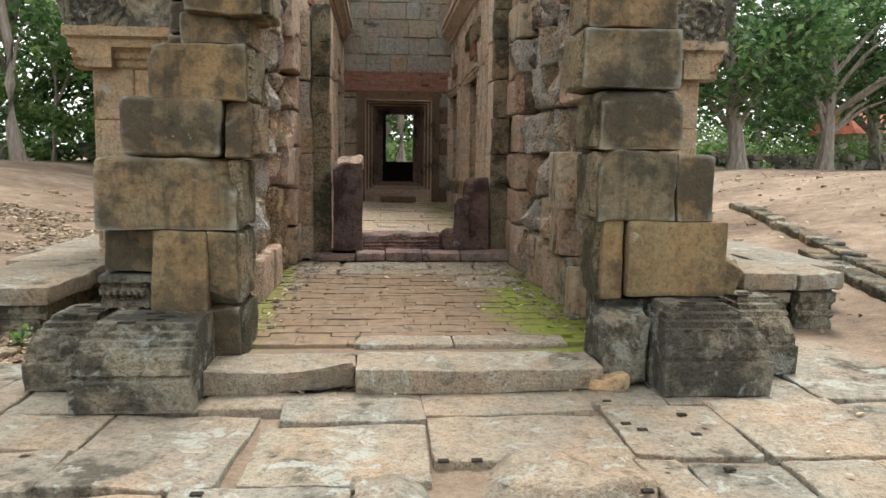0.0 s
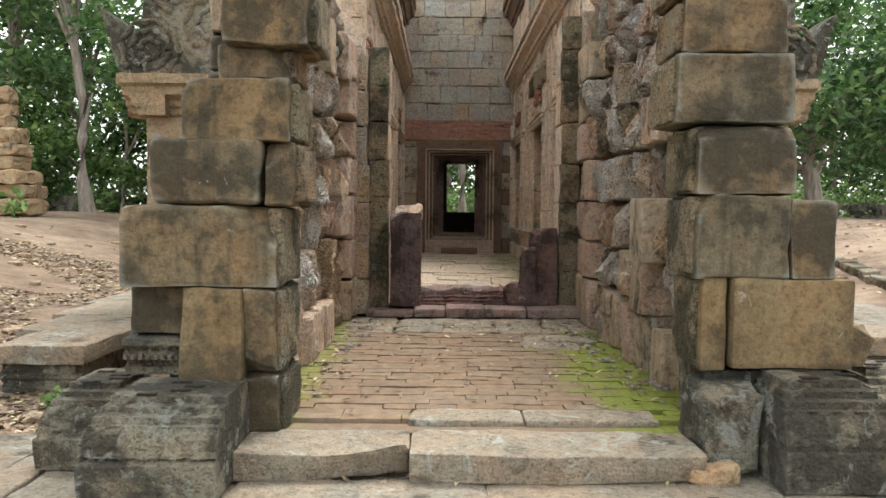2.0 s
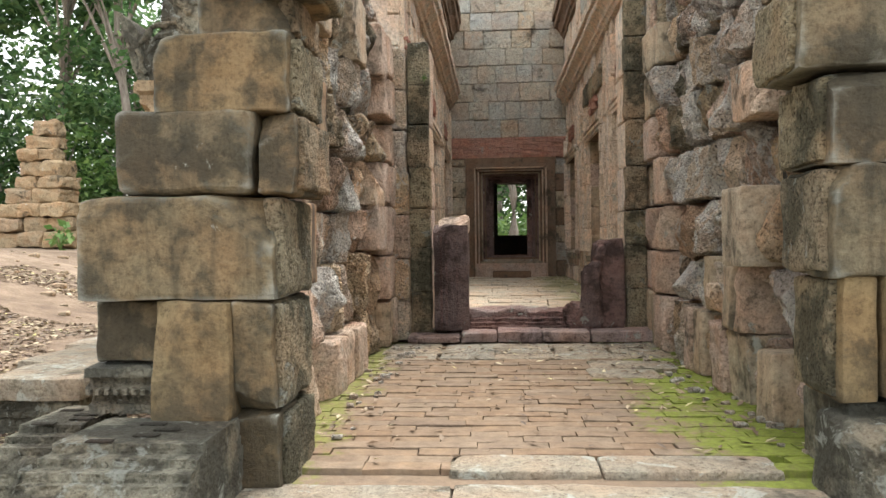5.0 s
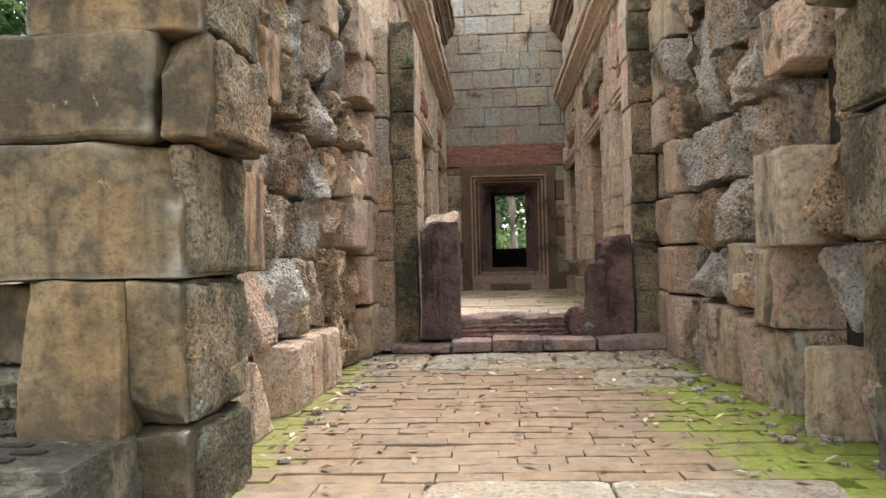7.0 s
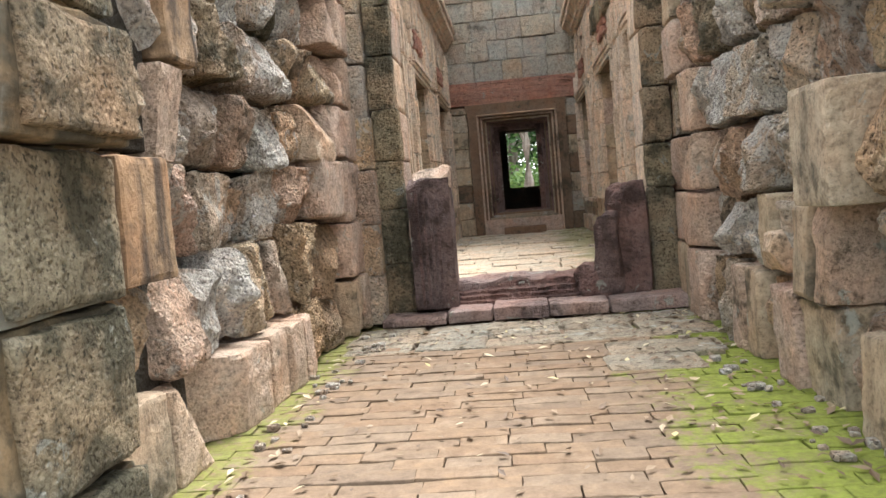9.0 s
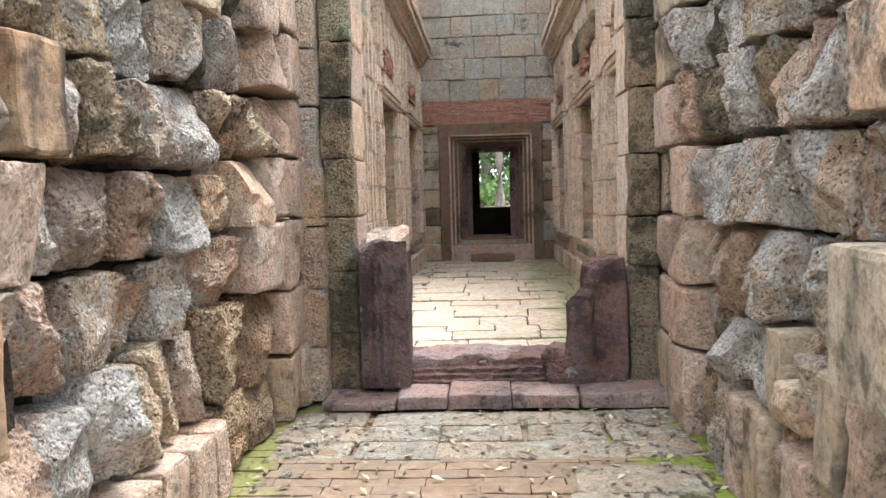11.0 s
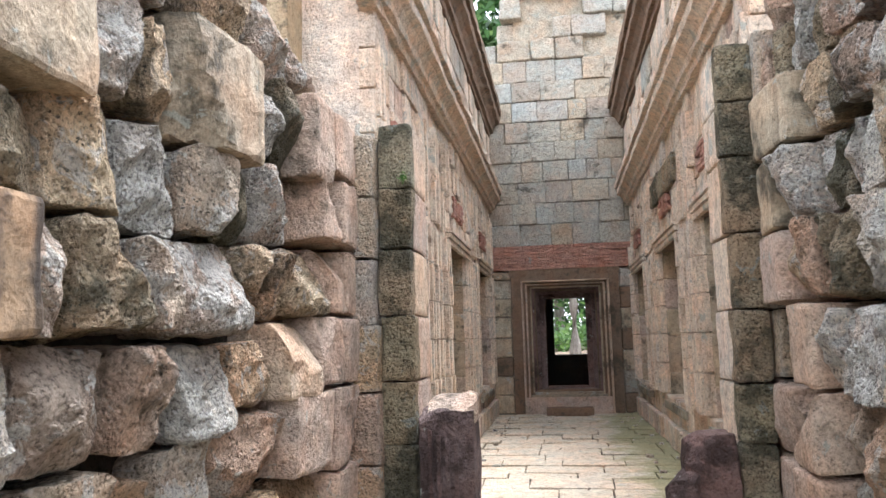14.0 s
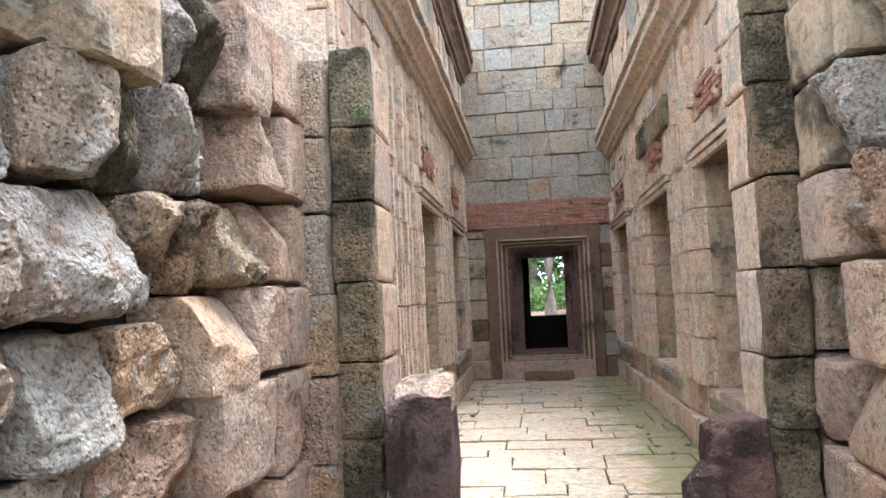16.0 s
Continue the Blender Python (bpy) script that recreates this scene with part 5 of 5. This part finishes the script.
def make_tree(label, seed, height, trunk_r, crown_from, crown_r, lean, clumps, per, leaf, mat, loc):
    r = random.Random(seed)
    root = thing("tree", label, "tree", "trees round the temple", loc)
    pts = [Vector((lean[0] * (t / 8) + 0.25 * noise.noise(Vector((t * 0.5, seed, 0))) * (t > 0), lean[1] * (t / 8), height * 0.8 * t / 8 - 0.3)) for t in range(9)]
    rad = [trunk_r * (1.35 if t == 0 else 1 - 0.1 * t) for t in range(9)]
    pieces = [tube(pts, rad)]
    balls = []
    for k in range(clumps):
        a = r.uniform(0, 6.28)
        zc = r.uniform(crown_from, height)
        mid = (zc - crown_from) / max(0.1, height - crown_from)
        rr = crown_r * (0.35 + 0.65 * math.sin(math.pi * min(1, mid * 0.85 + 0.15))) * r.uniform(0.3, 1.0)
        c = Vector((math.cos(a) * rr + lean[0] * zc / height, math.sin(a) * rr + lean[1] * zc / height, zc))
        balls.append((c, r.uniform(0.5, 1.15) * crown_r * 0.42))
        if k % 3 == 0:
            start = pts[min(7, max(2, int(zc / height * 7)))]
            mid_p = start.lerp(c, 0.5) + Vector((0, 0, 0.3))
            pieces.append(tube([start, mid_p, c], [trunk_r * 0.35, trunk_r * 0.22, trunk_r * 0.08], 5))
    v, f = join(pieces)
    part("trunk", mesh_of("trunk", v, f, M_BARK), root)
    v, f = leaf_cloud(r, balls, per, leaf, 1.0)
    part("crown", mesh_of("crown", v, f, mat), root)
    return root


def gz(x, y):
    return ground_height(x, y)


T1 = make_tree("tall slim forest tree with pale leaning trunk", 1, 15, 0.24, 5.0, 3.2, (0.9, 0), 34, 110, 0.34, M_LEAF, (-17.5, 26, gz(-17.5, 26)))
T2 = make_tree("broad dense dark green forest tree", 2, 11, 0.3, 1.6, 4.0, (0.2, 0.3), 44, 110, 0.36, M_LEAF, (-24, 30, gz(-24, 30)))
T3 = make_tree("spreading shade tree with low dark crown", 3, 9.5, 0.42, 3.4, 5.0, (-0.6, 0.2), 48, 120, 0.36, M_LEAF, (15.5, 28.5, gz(15.5, 28.5)))
T4 = make_tree("light green young tree", 4, 6.5, 0.12, 1.0, 2.4, (0.3, 0.1), 26, 100, 0.28, M_LEAF_LIGHT, (-14.5, 30, gz(-14.5, 30)))


def plant(src, x, y, turn, s=1.0):
    copy_thing(src, Matrix.Translation((x, y, gz(x, y))) @ Matrix.Rotation(turn, 4, "Z") @ Matrix.Scale(s, 4))


rp = random.Random(64)
for src, x, y, s in ((T1, -13.2, 24, 1.0), (T1, -21.5, 28, 1.15), (T1, -26, 24, 1.1), (T1, -9.5, 31, 1.1), (T1, -30, 32, 1.2),
                     (T2, -18, 34, 1.0), (T2, -12, 36, 1.1), (T2, -30, 27, 1.0), (T2, -35, 38, 1.2), (T2, -6, 38, 1.15), (T2, -23, 42, 1.3), (T2, -40, 30, 1.1), (T2, 0, 44, 1.2),
                     (T4, -20, 31, 1.1), (T4, -10, 28, 0.8), (T4, -27, 35, 1.2), (T4, 3.5, 33, 1.0),
                     (T3, 21, 31, 1.0), (T3, 27, 36, 1.1), (T3, 11.5, 36, 1.1), (T2, 17, 48, 1.3), (T2, 27, 50, 1.3), (T2, 36, 58, 1.3), (T2, 9, 50, 1.2), (T3, 35, 40, 1.1),
                     (T1, 0.42, 27.5, 0.9), (T2, 4, 52, 1.2), (T2, -5, 50, 1.2), (T2, -7.5, 29, 1.5), (T1, -5.5, 27, 1.3), (T1, -3.4, 26, 1.25)):
    plant(src, x, y, rp.uniform(0, 6.28), s)


def shrubbery(name, label, mat, spots, per, leaf, seed):
    r = random.Random(seed)
    v, f = leaf_cloud(r, [(Vector((x, y, gz(x, y) + hh * 0.5)), hh) for x, y, hh in spots], per, leaf, 0.95)
    tagged(new(name, mesh_of(name, v, f, mat)), label, "shrubs", kind="stuff")


rq = random.Random(9)
shrubbery("undergrowth", "dense dark green undergrowth behind the clearing", M_LEAF, [(rq.uniform(-48, -4), rq.uniform(33, 46), rq.uniform(1.2, 3.2)) for _ in range(90)] + [(rq.uniform(-4, 50), rq.uniform(46, 60), rq.uniform(1.5, 3.5)) for _ in range(90)], 130, 0.42, 1)
shrubbery("bright_shrubs", "bright green bushes at the edge of the clearing", M_LEAF_LIGHT, [(rq.uniform(13, 34), rq.uniform(35, 43), rq.uniform(0.8, 2.0)) for _ in range(46)] + [(rq.uniform(-32, -8), rq.uniform(28, 35), rq.uniform(0.4, 1.1)) for _ in range(30)] + [(rq.uniform(-4, 6), rq.uniform(34, 42), rq.uniform(0.8, 2.2)) for _ in range(16)], 140, 0.3, 2)

# dry stone wall round the clearing
DSW = tagged(new("dry_stone_wall", None), "low dark dry-laid stone wall along the clearing's edge", "stone wall")
dw = random.Random(77)
v, f = [], []
for i in range(420):
    x = dw.uniform(-45, 48)
    y = 31.5 + dw.uniform(-0.4, 0.4) + (3 if x > 8 else 0)
    if -6 < x < 8:
        continue
    pts_ = rock((dw.uniform(0.4, 0.9), 0.5, dw.uniform(0.25, 0.4)), GRID_LOW, dw, bevel=0.05, warp=0.03) + np.array([x, y, gz(x, y) + dw.uniform(0.05, 0.75)])
    n = len(v)
    v.extend(pts_)
    f.extend([tuple(a + n for a in q) for q in GRID_LOW[1]])
tagged(part("stones", mesh_of("stones", v, f, M_BASE), DSW), kind="stuff")

# ---------------- pavement slabs before the porch ----------------
BED = structure("pavement", box_mesh("pavement", (-3.6, -7.5, -0.45), (3.4, 0.5, PAVE_Z - 0.05), M_GROUND), "large uneven worn sandstone paving slabs before the porch", "pavement")
rv = random.Random(15)


def paving_slab(x0, y0, x1, y1, turn=None, dz=0.0, worn=0.0):
    stone("slab", ((x0 + x1) / 2, (y0 + y1) / 2, PAVE_Z - 0.08 + dz), (x1 - x0 + 0.004, y1 - y0 + 0.004, 0.16), M_PAVE, BED, rv, GRID_CRAG if worn else GRID_FINE,
          turn=(rv.uniform(-1.0, 1.0), rv.uniform(-1.0, 1.0), rv.uniform(-1.5, 1.5) if turn is None else turn * 0.6), bevel=0.012 + worn * 0.4, warp=0.014 + worn, freq=3.4, cuts=3 if worn else 0, depth=0.1, toward=(0, -0.5, 0.85))


# the slabs before the threshold, as they lie
for x0, y0, x1, y1, turn in ((-1.33, -0.6, -0.86, -0.26, 0), (-0.86, -0.80, -0.06, -0.28, 4), (-0.05, -0.71, 0.92, -0.24, 1), (0.93, -0.58, 1.42, -0.26, -3), (-1.78, -1.62, -1.0, -0.64, -6),
                             (-2.4, -1.14, -1.78, -0.62, -3), (-0.93, -1.60, -0.06, -0.82, -1), (-0.04, -1.38, 0.97, -0.73, 1), (0.98, -1.36, 1.62, -0.6, -4), (1.63, -1.44, 2.4, -0.54, -2), (2.42, -0.56, 3.3, 0.2, -3), (2.44, 0.2, 3.3, 1.0, 2),
                             (-2.45, -1.66, -1.8, -1.16, 0), (-1.2, -2.0, -0.44, -1.63, -2), (0.93, -1.95, 1.15, -1.4, 3), (1.17, -1.95, 1.62, -1.46, -5), (1.63, -1.95, 2.1, -1.47, 3), (2.11, -2.0, 2.8, -1.47, 0), (2.42, -1.46, 3.2, -0.58, 2),
                             (-2.62, -1.1, -2.42, 0.4, 3), (-3.3, -1.0, -2.64, -0.2, 0), (-3.3, -0.2, -2.64, 0.5, 0), (-3.3, -2.0, -2.47, -1.05, 2), (-2.2, -2.0, -1.22, -1.68, 1)):
    paving_slab(x0, y0, x1, y1, turn, rv.uniform(-0.02, 0.008))
paving_slab(-0.43, -1.95, -0.07, -1.58, 8, 0.0, 0.03)
paving_slab(-0.02, -2.0, 0.92, -1.4, 2, 0.035, 0.04)
# more of the same on under the wall ends and back behind the start
for y0, y1, xa, xb in ((-0.58, 0.5, -2.4, -1.34), (-0.56, 0.5, 1.43, 2.4)):
    paving_slab(xa, y0, (xa + xb) / 2, y1, 0, -0.012)
    paving_slab((xa + xb) / 2, y0, xb, y1, 0, -0.012)
paving_slab(-1.33, -0.25, 1.42, 0.3, 0, -0.02)
y = -2.02
for rh in (0.7, 0.6, 0.75, 0.8, 0.8, 0.9, 0.9):
    x = -3.5 + rv.uniform(-0.4, 0)
    while x < 3.2:
        w = rv.uniform(0.6, 1.25)
        paving_slab(x, y - rh, x + w, y, None, rv.uniform(-0.025, 0.01))
        x += w
    y -= rh

# ---------------- hall floor slabs ----------------
HFLOOR = structure("floor_hall", box_mesh("floor_hall", (-1.9, 5.0, -0.3), (2.0, END_Y + 0.1, INNER_Z - 0.05), M_CORE_SHADE), "worn irregular sandstone slab floor of the roofless hall", "floor")
rh_ = random.Random(16)
y = 5.35
while y < END_Y:
    d = rh_.uniform(0.3, 0.6)
    x = -1.6 + rh_.uniform(-0.3, 0)
    while x < 1.7:
        w = rh_.uniform(0.45, 0.95)
        stone("slab", (x + w / 2, y + d / 2, INNER_Z - 0.05 + rh_.uniform(-0.012, 0.006)), (w - 0.012, d - 0.012, 0.1), M_HALLFLOOR, HFLOOR, rh_, GRID_LOW, turn=(rh_.uniform(-0.8, 0.8), rh_.uniform(-0.8, 0.8), rh_.uniform(-2, 2)), bevel=0.015, warp=0.01)
        x += w
    y += d

# ---------------- porch floor: bricks laid across ----------------
PFLOOR = structure("floor_porch", box_mesh("floor_porch", (-1.5, 0.1, -0.3), (1.45, 5.0, -0.035), M_FLOOR), "mossy floor of worn bricks laid in rows", "floor")
rf = random.Random(18)
brick_meshes = [mesh_of("paving_brick", rock((w, 0.114, 0.07), GRID_MID, rf, bevel=0.005, warp=0.005, freq=9), GRID_MID[1], M_FLOOR) for w in (0.2, 0.26, 0.31, 0.36, 0.43)]
widths = (0.2, 0.26, 0.31, 0.36, 0.43)
y = 0.28
while y < 4.35:
    x = -1.45 + rf.uniform(-0.2, 0)
    while x < 1.36:
        k = rf.randrange(5)
        big = (0.45 < x < 1.0 and 2.6 < y < 3.3) or (y > 3.5 and abs(x) < 1.05)
        if not (big or (-0.5 < x < 0.75 and y < 0.5)):
            part("paving_brick", brick_meshes[k], PFLOOR, "", (x + widths[k] / 2, y + 0.067, -0.037 + rf.uniform(-0.008, 0.004)))
        x += widths[k] + rf.uniform(0.0, 0.006)
    y += 0.116 + rf.uniform(0, 0.004)
for x0, y0, x1, y1 in [(-1.3 + 0.52 * i + rf.uniform(-0.05, 0.05), 3.52 + 0.33 * j, -0.79 + 0.52 * i, 3.84 + 0.33 * j) for i in range(5) for j in range(3)] + [(-0.48, 0.24, 0.2, 0.5), (0.21, 0.24, 1.0, 0.5), (0.45, 2.58, 0.98, 3.0), (0.5, 3.0, 1.2, 3.4)]:
    stone("slab", ((x0 + x1) / 2, (y0 + y1) / 2, -0.035), (x1 - x0, y1 - y0, 0.08), M_PAVE, PFLOOR, rf, GRID_MID, bevel=0.02, warp=0.012)


# ---------------- fallen leaves ----------------
def litter(name, label, spots, size, seed):
    r = random.Random(seed)
    v, f = [], []
    for x, y, zz in spots:
        a, s = r.uniform(0, 6.28), size * r.uniform(0.6, 1.4)
        q = Euler((r.uniform(-0.35, 0.35), r.uniform(-0.35, 0.35), a)).to_quaternion()
        n = len(v)
        for px, py, pz in ((-0.5, 0, 0), (-0.1, -0.22, 0.06), (0.5, 0, 0.03), (-0.1, 0.22, 0.06)):
            v.append(Vector((x, y, zz + 0.012)) + q @ Vector((px * s, py * s, pz * s)))
        f.append((n, n + 1, n + 2, n + 3))
    tagged(new(name, mesh_of(name, v, f, M_LITTER)), label, "fallen leaves", kind="stuff")


rl = random.Random(21)
spots = []
for _ in range(620):
    y = 0.3 + 4.2 * rl.random() ** 0.7
    e = rl.random()
    x = rl.uniform(-1.25, 1.25) if e < 0.55 else (rl.uniform(0.7, 1.3) if e < 0.85 else rl.uniform(-1.35, -1.0))
    spots.append((x, y, 0.0))
for _ in range(150):
    spots.append((rl.uniform(-1.0, 1.3), rl.uniform(3.6, 4.5), 0.0))
for _ in range(130):
    spots.append((rl.choice([rl.uniform(-1.3, 1.45), rl.uniform(1.0, 1.45)]), rl.uniform(5.6, 15), INNER_Z))
for _ in range(60):
    spots.append((rl.uniform(-0.8, 1.1), rl.uniform(-0.36, -0.22), PAVE_Z))
for _ in range(90):
    spots.append((rl.uniform(-3, 3), rl.uniform(-4.5, -0.4), PAVE_Z))
litter("floor_leaves", "scattered dry fallen leaves on the stone floor", spots, 0.058, 3)
spots = []
while len(spots) < 24000:
    x, y = -3.0 - 9 * rl.random() ** 1.4, rl.uniform(-2, 12)
    if noise.noise(Vector((x * 0.5, y * 0.5, 9))) > -0.25 + 0.05 * (abs(x) - 4):
        spots.append((x, y, gz(x, y)))
for _ in range(1600):
    x, y = rl.uniform(3.4, 14), rl.uniform(-1, 20)
    spots.append((x, y, gz(x, y)))
litter("ground_leaves", "dry leaf litter over the earth beside the temple", spots, 0.095, 4)

# ---------------- shade chips for cramp holes in the paving, rubble, weeds ---
# dark flat chips in place of the shade inside holes
HOLE_SHADE = mesh_of("cramp_hole", rock((0.055, 0.035, 0.012), GRID_LOW, random.Random(1), bevel=0.005, warp=0.002), GRID_LOW[1], M_CORE_SHADE)
rc = random.Random(52)
for _ in range(46):
    part("cramp_hole", HOLE_SHADE, BED, "", (rc.uniform(-2.8, 2.8), rc.uniform(-3.2, -0.5), PAVE_Z - 0.002))


def rubble(name, label, spots, lo, hi, mat, seed):
    r = random.Random(seed)
    v, f = [], []
    for x, y, zz in spots:
        sz = r.uniform(lo, hi)
        pts = rock((sz * r.uniform(0.8, 1.6), sz, sz * r.uniform(0.4, 0.8)), GRID_MID, r, bevel=sz * 0.3, warp=sz * 0.12, freq=3 / sz * 0.3) + np.array([x, y, zz + sz * 0.12])
        n = len(v)
        v.extend(pts)
        f.extend([tuple(a + n for a in q) for q in GRID_MID[1]])
    tagged(new(name, mesh_of(name, v, f, mat)), label, "rubble", kind="stuff")


spots = []
for _ in range(230):
    x, y = -3.2 - 9 * rc.random(), rc.uniform(0, 16)
    spots.append((x, y, gz(x, y)))
for _ in range(110):
    x, y = rc.uniform(4.4, 14), rc.uniform(0, 20)
    spots.append((x, y, gz(x, y)))
rubble("ground_rubble", "small brown stones and clods scattered over the earth", spots, 0.04, 0.16, M_RUIN, 6)
rubble("floor_rubble", "crumbs of fallen stone along the wall feet", [(rc.choice([-1, 1]) * rc.uniform(1.0, 1.3), rc.uniform(0.5, 4.4), 0) for _ in range(60)] + [(rc.choice([rc.uniform(-1.2, -0.9), rc.uniform(1.0, 1.4)]), rc.uniform(5.8, 15), INNER_Z) for _ in range(60)], 0.02, 0.06, M_ROUGH, 8)


def weed(x, y, z, size, seed, label):
    r = random.Random(seed)
    root = thing("weed", label, "plant", "small weeds", (x, y, z))
    v, f = leaf_cloud(r, [(Vector((0, 0, size * 0.5)), size * 0.6)], 40, size * 0.35, 1.0)
    part("leaves", mesh_of("leaves", v, f, M_LEAF_LIGHT), root)
    v, f = join([tube([Vector((0, 0, -0.02)), Vector((r.uniform(-0.3, 0.3) * size, r.uniform(-0.3, 0.3) * size, size * 0.6))], [size * 0.03, size * 0.01], 5) for _ in range(5)])
    part("stems", mesh_of("stems", v, f, M_LEAF_LIGHT), root)


weed(-3.35, 1.75, gz(-3.35, 1.75), 0.2, 1, "small green weed beside the stone platform")
weed(-3.9, 0.9, gz(-3.9, 0.9), 0.14, 2, "small green weed in the leaf litter")
weed(-0.98, 4.86, 2.72, 0.07, 3, "small fern growing from the pilaster joint")
weed(-12.9, 18.5, gz(-12.9, 18.5), 0.8, 4, "low green bush before the ruined tower")

# carved frieze over a hall window
FRIEZE = thing("carved_frieze", "dark weathered carved frieze strip over a hall window", "frieze", loc=(HALL_E, 10.5, 3.5))
for i in range(13):
    part("baluster", mesh_of("baluster", rock((0.09, 0.11, 0.36), GRID_MID, rc, bevel=0.045, warp=0.012), GRID_MID[1], M_ALGAE), FRIEZE, "", (-0.02, -1.1 + 0.18 * i, 0.18))
